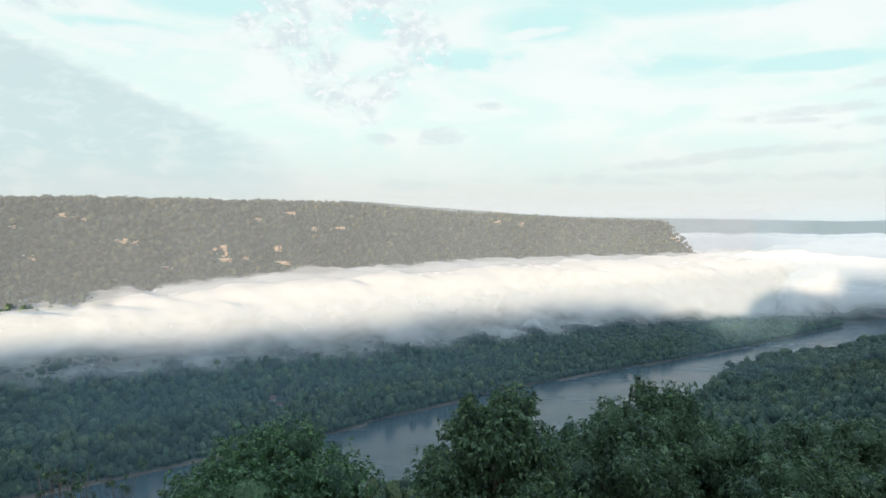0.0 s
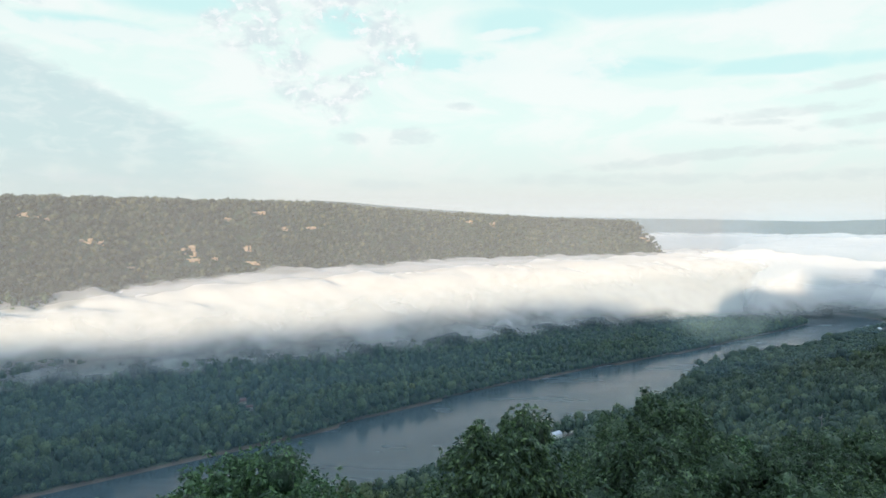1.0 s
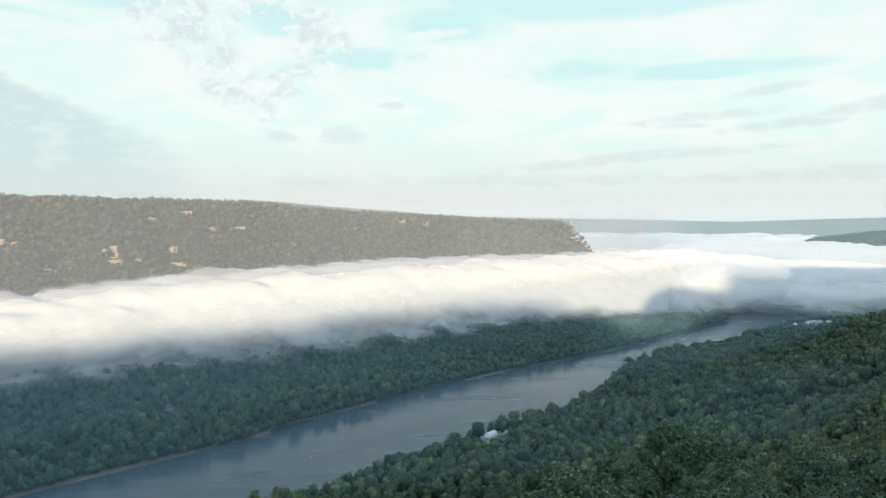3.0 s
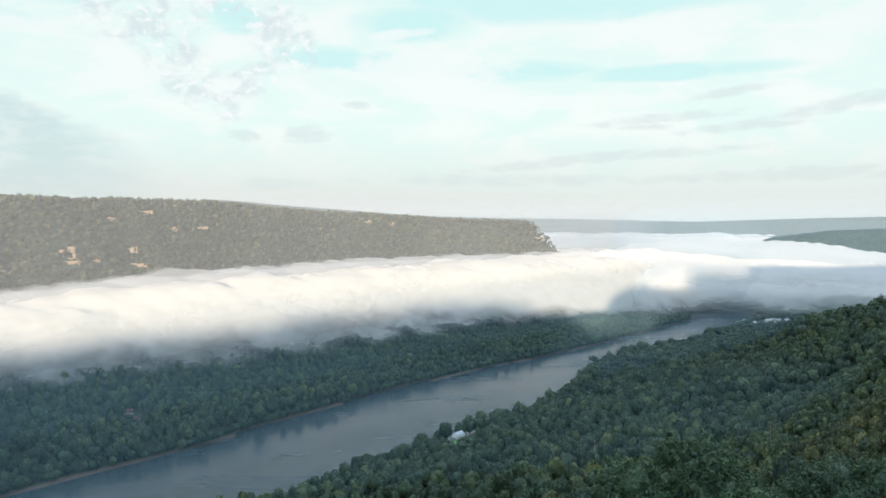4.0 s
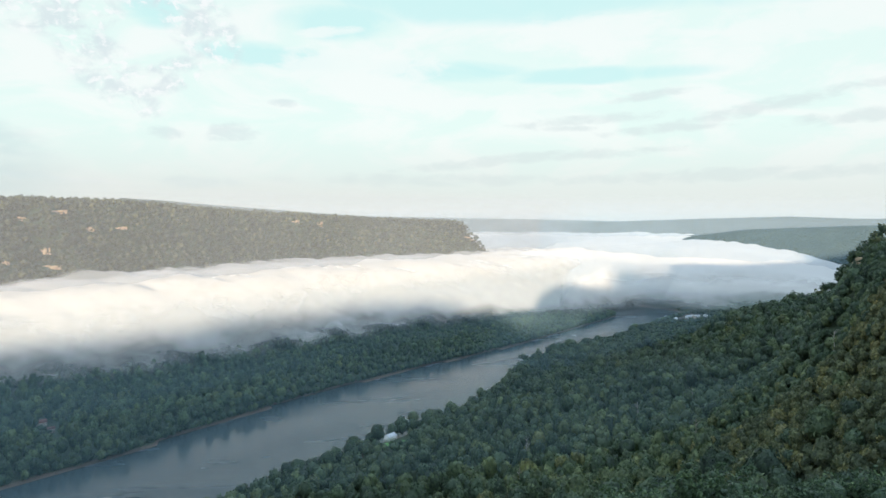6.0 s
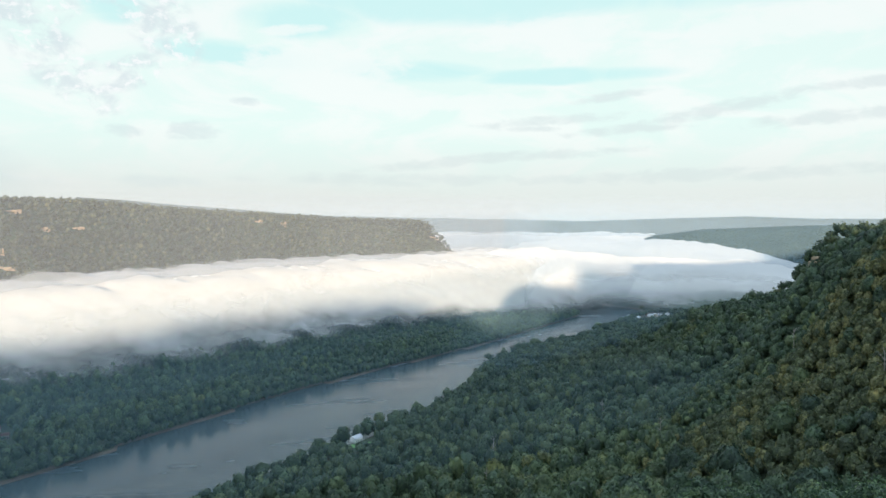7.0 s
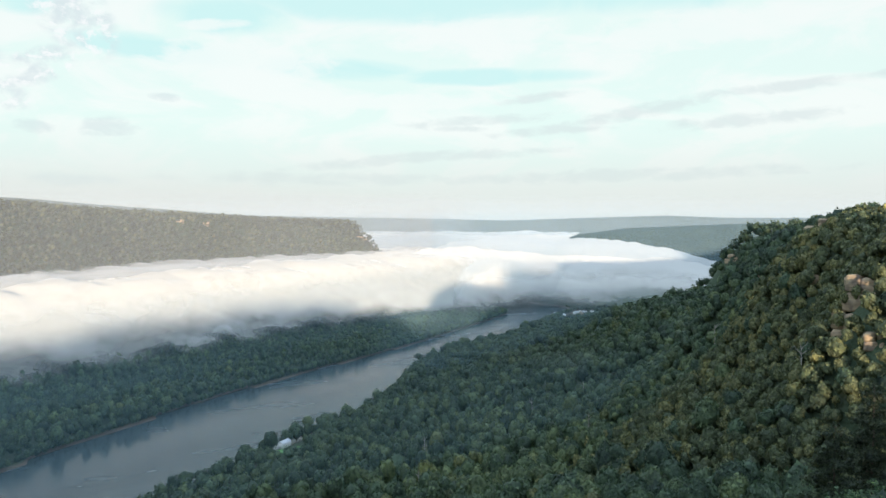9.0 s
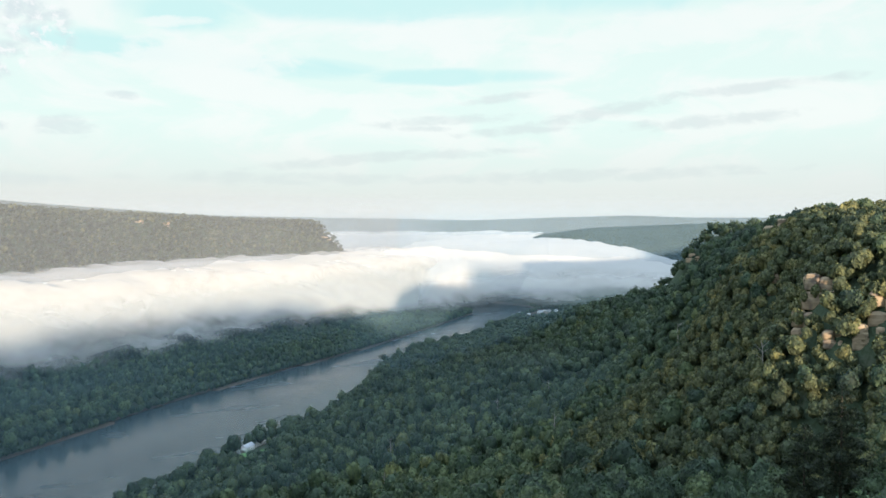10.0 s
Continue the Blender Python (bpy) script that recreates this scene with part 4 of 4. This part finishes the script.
pine_tree(99, 104, 232.0, 13.0, 322, "dark pine with level boughs by the cove")
rim_tree("oak_tree", 84, 85, 223.0, 9.5, 11.0, 323, "grey-green oak beside the dark pines", M_CANOPY, 12000, 0.34)
rim_tree("oak_tree", 94, 90, 227.0, 9.5, 11.0, 324, "grey-green oak beside the dark pines", M_CANOPY, 12000, 0.34)


def sapling(x, y, top_z, seed):
    """A thin half-bare sapling: upright twigs with a few tufts of leaves at their tips."""
    r = np.random.RandomState(seed)
    ground_z = float(height(x, y))
    root = new("sapling")
    root.matrix_basis = pose(x, y, ground_z - 0.1)
    full = top_z - ground_z
    v, f = tube([(0, 0, 0), (0.05, 0.0, full * 0.4), (0.0, 0.05, full * 0.75)], [0.09, 0.06, 0.03], 6)
    part("stem", v, f, M_BARK, root)
    tips = []
    for i in range(11):
        a, o, h = i * 2.4, r.uniform(0.3, 1.5), full - r.uniform(0.0, 1.6)
        tip = (o * math.cos(a), o * math.sin(a), h)
        v, f = tube([(0.02, 0.0, full * 0.55), (tip[0] * 0.6, tip[1] * 0.6, h - 1.0), tip], [0.03, 0.02, 0.006], 5)
        part("twig", v, f, M_BARK, root)
        if i % 2 == 0:
            tips.append((*tip, 0.16))
    v, f = leafy_crown(r, tips, 360, 0.11)
    part("leaves", v, f, M_NEAR, root)
    return tagged(root, "thin half-bare sapling with upright brown twigs", "sapling", "saplings on the rim")


for i, (x, y, top_z) in enumerate([(-19.4, 37.0, 243.1), (-18.0, 36.0, 243.0), (-16.2, 36.4, 243.0), (-20.6, 37.5, 242.8)]):
    sapling(x, y, top_z, 340 + i)


# ------------------------------------------------------------------ sandstone
def rock_block(r, w, h, d):
    """A rough block of sandstone, its front broken by beds and joints."""
    nx, nz = max(4, min(9, int(w / 1.2) + 2)), max(4, min(9, int(h / 1.0) + 2))
    bed = np.repeat(r.uniform(-0.35, 0.35, nz), 1)
    vs = []
    for layer in (0, 1):
        for i in range(nx):
            for k in range(nz):
                x, z = (i / (nx - 1) - 0.5) * w, (k / (nz - 1) - 0.5) * h
                ex, ez = abs(2 * i / (nx - 1) - 1) ** 3, abs(2 * k / (nz - 1) - 1) ** 3
                y = (bed[k] + r.uniform(-0.3, 0.3) + 0.9 * ex + 0.7 * ez) if layer == 0 else d
                vs.append((x * (1 + r.uniform(-0.06, 0.06)), y, z + r.uniform(-0.15, 0.15) - 0.25 * h * ex * (z > 0) * r.uniform(0, 1)))
    at = lambda l, i, k: l * nx * nz + i * nz + k
    fs = []
    for i in range(nx - 1):
        for k in range(nz - 1):
            fs.append((at(0, i, k), at(0, i + 1, k), at(0, i + 1, k + 1), at(0, i, k + 1)))
    for i in range(nx - 1):
        fs.append((at(0, i, nz - 1), at(0, i + 1, nz - 1), at(1, i + 1, nz - 1), at(1, i, nz - 1)))
        fs.append((at(0, i + 1, 0), at(0, i, 0), at(1, i, 0), at(1, i + 1, 0)))
    for k in range(nz - 1):
        fs.append((at(0, 0, k), at(0, 0, k + 1), at(1, 0, k + 1), at(1, 0, k)))
        fs.append((at(0, nx - 1, k + 1), at(0, nx - 1, k), at(1, nx - 1, k), at(1, nx - 1, k + 1)))
    return np.array(vs), np.array(fs)


def outcrop(x, y, z, w, h, seed):
    """A bluff of sandstone: big blocks side by side and over one another, parted by joints."""
    r = np.random.RandomState(seed)
    fx, fy = facing(x, y)
    root = new("sandstone_bluff")
    root.matrix_basis = Matrix.LocRotScale((x, y, z), Euler((0, 0, math.atan2(fx, -fy))), None)
    tiers = 1 if h < 8 else 2
    for t in range(tiers):
        th = h / tiers
        at, end = -w * r.uniform(0.40, 0.5), w * r.uniform(0.38, 0.5)
        while at < end:
            near = math.hypot(x, y) < 600
            bw = min((r.uniform(0.3, 0.6) if near else r.uniform(0.14, 0.42)) * w + 1.0, end - at + 1.0)
            bh = th * (r.uniform(0.8, 1.2) if near else r.uniform(0.45, 1.25))
            v, f = rock_block(r, bw, bh, 8.0)
            base = -h * 0.5 + t * th * 0.92 + bh * 0.5
            v = v + (at + bw * 0.5, t * th * 0.25 + r.uniform(-1.4, 1.4), base + r.uniform(-0.16, 0.16) * h)
            part("block", v, f, M_ROCK, root)
            at += bw + r.uniform(0.0, 0.25) * w * (r.rand() < 0.4)
    return tagged(root, "weathered tan sandstone bluff among trees, broken into blocks", "cliff", "sandstone bluffs")


for i, (x, y, z, w, h) in enumerate(OUTCROPS):
    if math.hypot(x, y) < 600:
        w, h = w * 1.15, min(h * 1.5, 17.0)
    else:
        w = w * 1.1
    outcrop(x, y, float(height(x, y)) + 0.34 * h, w, h, 500 + i)


# ------------------------------------------------------------------ dead trees
def dead_tree(x, y, tall, seed):
    r = np.random.RandomState(seed)
    z = float(height(x, y))
    root = new("dead_tree")
    root.matrix_basis = pose(x, y, z - 0.2)
    v, f = tube([(0, 0, 0), (0.3, 0.2, tall * 0.5), (0.1, 0.5, tall)], [0.42, 0.28, 0.07], 7)
    part("trunk", v, f, M_DEAD, root)
    for i in range(9):
        h = r.uniform(0.55, 0.93) * tall
        a = i * 2.4
        ln = r.uniform(2.0, 4.5)
        v, f = tube([(0.2, 0.3, h), (ln * 0.5 * math.cos(a), ln * 0.5 * math.sin(a), h + ln * 0.45), (ln * math.cos(a), ln * math.sin(a), h + ln * r.uniform(0.7, 1.1))], [0.15, 0.10, 0.04], 5)
        part("branch", v, f, M_DEAD, root)
    return tagged(root, "bare pale dead tree standing above the canopy", "tree", "dead trees")


for i, (x, y, tall) in enumerate([(252, 647, 25), (263, 673, 25), (377, 663, 25), (303, 285, 20), (440, 663, 26), (330, 500, 26), (210, 560, 24), (390, 430, 24)]):
    dead_tree(x, y, tall, 700 + i)


# ------------------------------------------------------------------ buildings
def box(x0, x1, y0, y1, z0, z1):
    v = np.array([(x, y, z) for z in (z0, z1) for y in (y0, y1) for x in (x0, x1)], float)
    f = np.array([(0, 1, 5, 4), (1, 3, 7, 5), (3, 2, 6, 7), (2, 0, 4, 6), (4, 5, 7, 6), (2, 3, 1, 0)])
    return v, f


def house(name, x, y, turn, w, d, h, wall, roof, label, rise=0.35, z=None):
    """A small house: walls, a gable roof with eaves, a door and windows."""
    base = float(height(x, y)) if z is None else z
    root = new(name)
    root.matrix_basis = pose(x, y, base, 0, 0, turn)
    a, b = w / 2, d / 2
    v, f = box(-a, a, -b, b, -1.5, h)
    part("wall", v, f, wall, root)
    e, t, top = 0.5, 0.18, h + d * rise
    vs, fs = [], []
    for side in (-1, 1):
        k = len(vs)
        for xx in (-a - e, a + e):
            vs += [(xx, side * (b + e), h - e * rise), (xx, 0, top), (xx, 0, top + t), (xx, side * (b + e), h - e * rise + t)]
        fs += [(k + i, k + (i + 1) % 4, k + 4 + (i + 1) % 4, k + 4 + i) for i in range(4)] + [(k, k + 1, k + 2, k + 3), (k + 4, k + 5, k + 6, k + 7)]
    part("roof", np.array(vs), np.array(fs), roof, root)
    for side in (-1, 1):
        gv = np.array([(side * a, -b, h), (side * a, b, h), (side * a, 0, top), (side * (a - 0.2), -b, h), (side * (a - 0.2), b, h), (side * (a - 0.2), 0, top)])
        gf = np.array([(0, 1, 2), (3, 5, 4), (0, 2, 5), (0, 5, 3), (1, 4, 5), (1, 5, 2)])
        part("gable", gv, gf, wall, root)
    for xx in np.linspace(-a * 0.65, a * 0.65, max(2, int(w / 3.5))):
        v, f = box(xx - 0.55, xx + 0.55, -b - 0.06, -b + 0.06, 0.9, 2.2)
        part("window", v, f, M_GLASS, root)
    v, f = box(-0.5, 0.5, b - 0.06, b + 0.06, 0, 2.05)
    part("door", v, f, M_GLASS, root)
    return tagged(root, label, "house", "valley houses")


house("river_house", 165, 850, 40, 14, 9, 4.6, M_WHITE, M_ROOF, "white riverside house with a pale metal roof by the lawn", 0.3, 4.0)
house("boathouse", 362, 1064, 48, 8, 5, 2.6, M_WHITE, M_WHITE, "small white boathouse on the river bank", 0.3, 1.2)
house("cabin", -229, 974, 30, 10, 7, 6.5, M_TAN, M_RED, "cabin with a red-brown roof among trees", 0.45)
house("cabin", -216, 960, 20, 8, 6, 4.5, M_TAN, M_RED, "small tan cabin with a red-brown roof among trees", 0.4)
for i, (x, y, turn, w, h, wall, roof) in enumerate([(1098, 1760, 20, 13, 4, M_WHITE, M_GREYROOF), (1120, 1762, 50, 18, 9, M_WHITE, M_GREYROOF), (1136, 1770, 10, 12, 5, M_TAN, M_GREYROOF), (1105, 1738, 35, 16, 3.5, M_WHITE, M_WHITE), (1122, 1722, 35, 14, 3.5, M_WHITE, M_WHITE),
                                                    (1176, 1742, 15, 15, 5, M_WHITE, M_ROOF), (1195, 1748, 60, 18, 5, M_TAN, M_WHITE), (1212, 1752, 25, 14, 5, M_WHITE, M_GREYROOF), (1186, 1722, 40, 16, 4, M_TAN, M_GREYROOF), (1232, 1744, 40, 14, 5, M_WHITE, M_GREYROOF)]):
    house("village_house", x, y, turn, w, 9, h, wall, roof, "pale village house by the river bend", 0.3)

v, f = [], []
for i in range(24):
    w = 2 * math.pi * i / 24
    r = 1 + 0.12 * math.sin(3 * w) + 0.08 * math.sin(5 * w + 1)
    v.append((170 + 17 * r * math.cos(w), 834 + 12 * r * math.sin(w)))
ring = np.array(v)
zz = height(ring[:, 0], ring[:, 1]) + 0.5
mid = (170, 834, float(height(170, 834)) + 0.8)
lawn_v = np.concatenate([np.column_stack([ring, zz]), [mid]])
lawn_me = bpy.data.meshes.new("lawn")
fill(lawn_me, lawn_v, np.array([(i, (i + 1) % 24, 24) for i in range(24)]))
lawn_me.materials.append(M_LAWN)
tagged(new("lawn", lawn_me), "mown green lawn by the riverside house", "lawn", kind="structure")
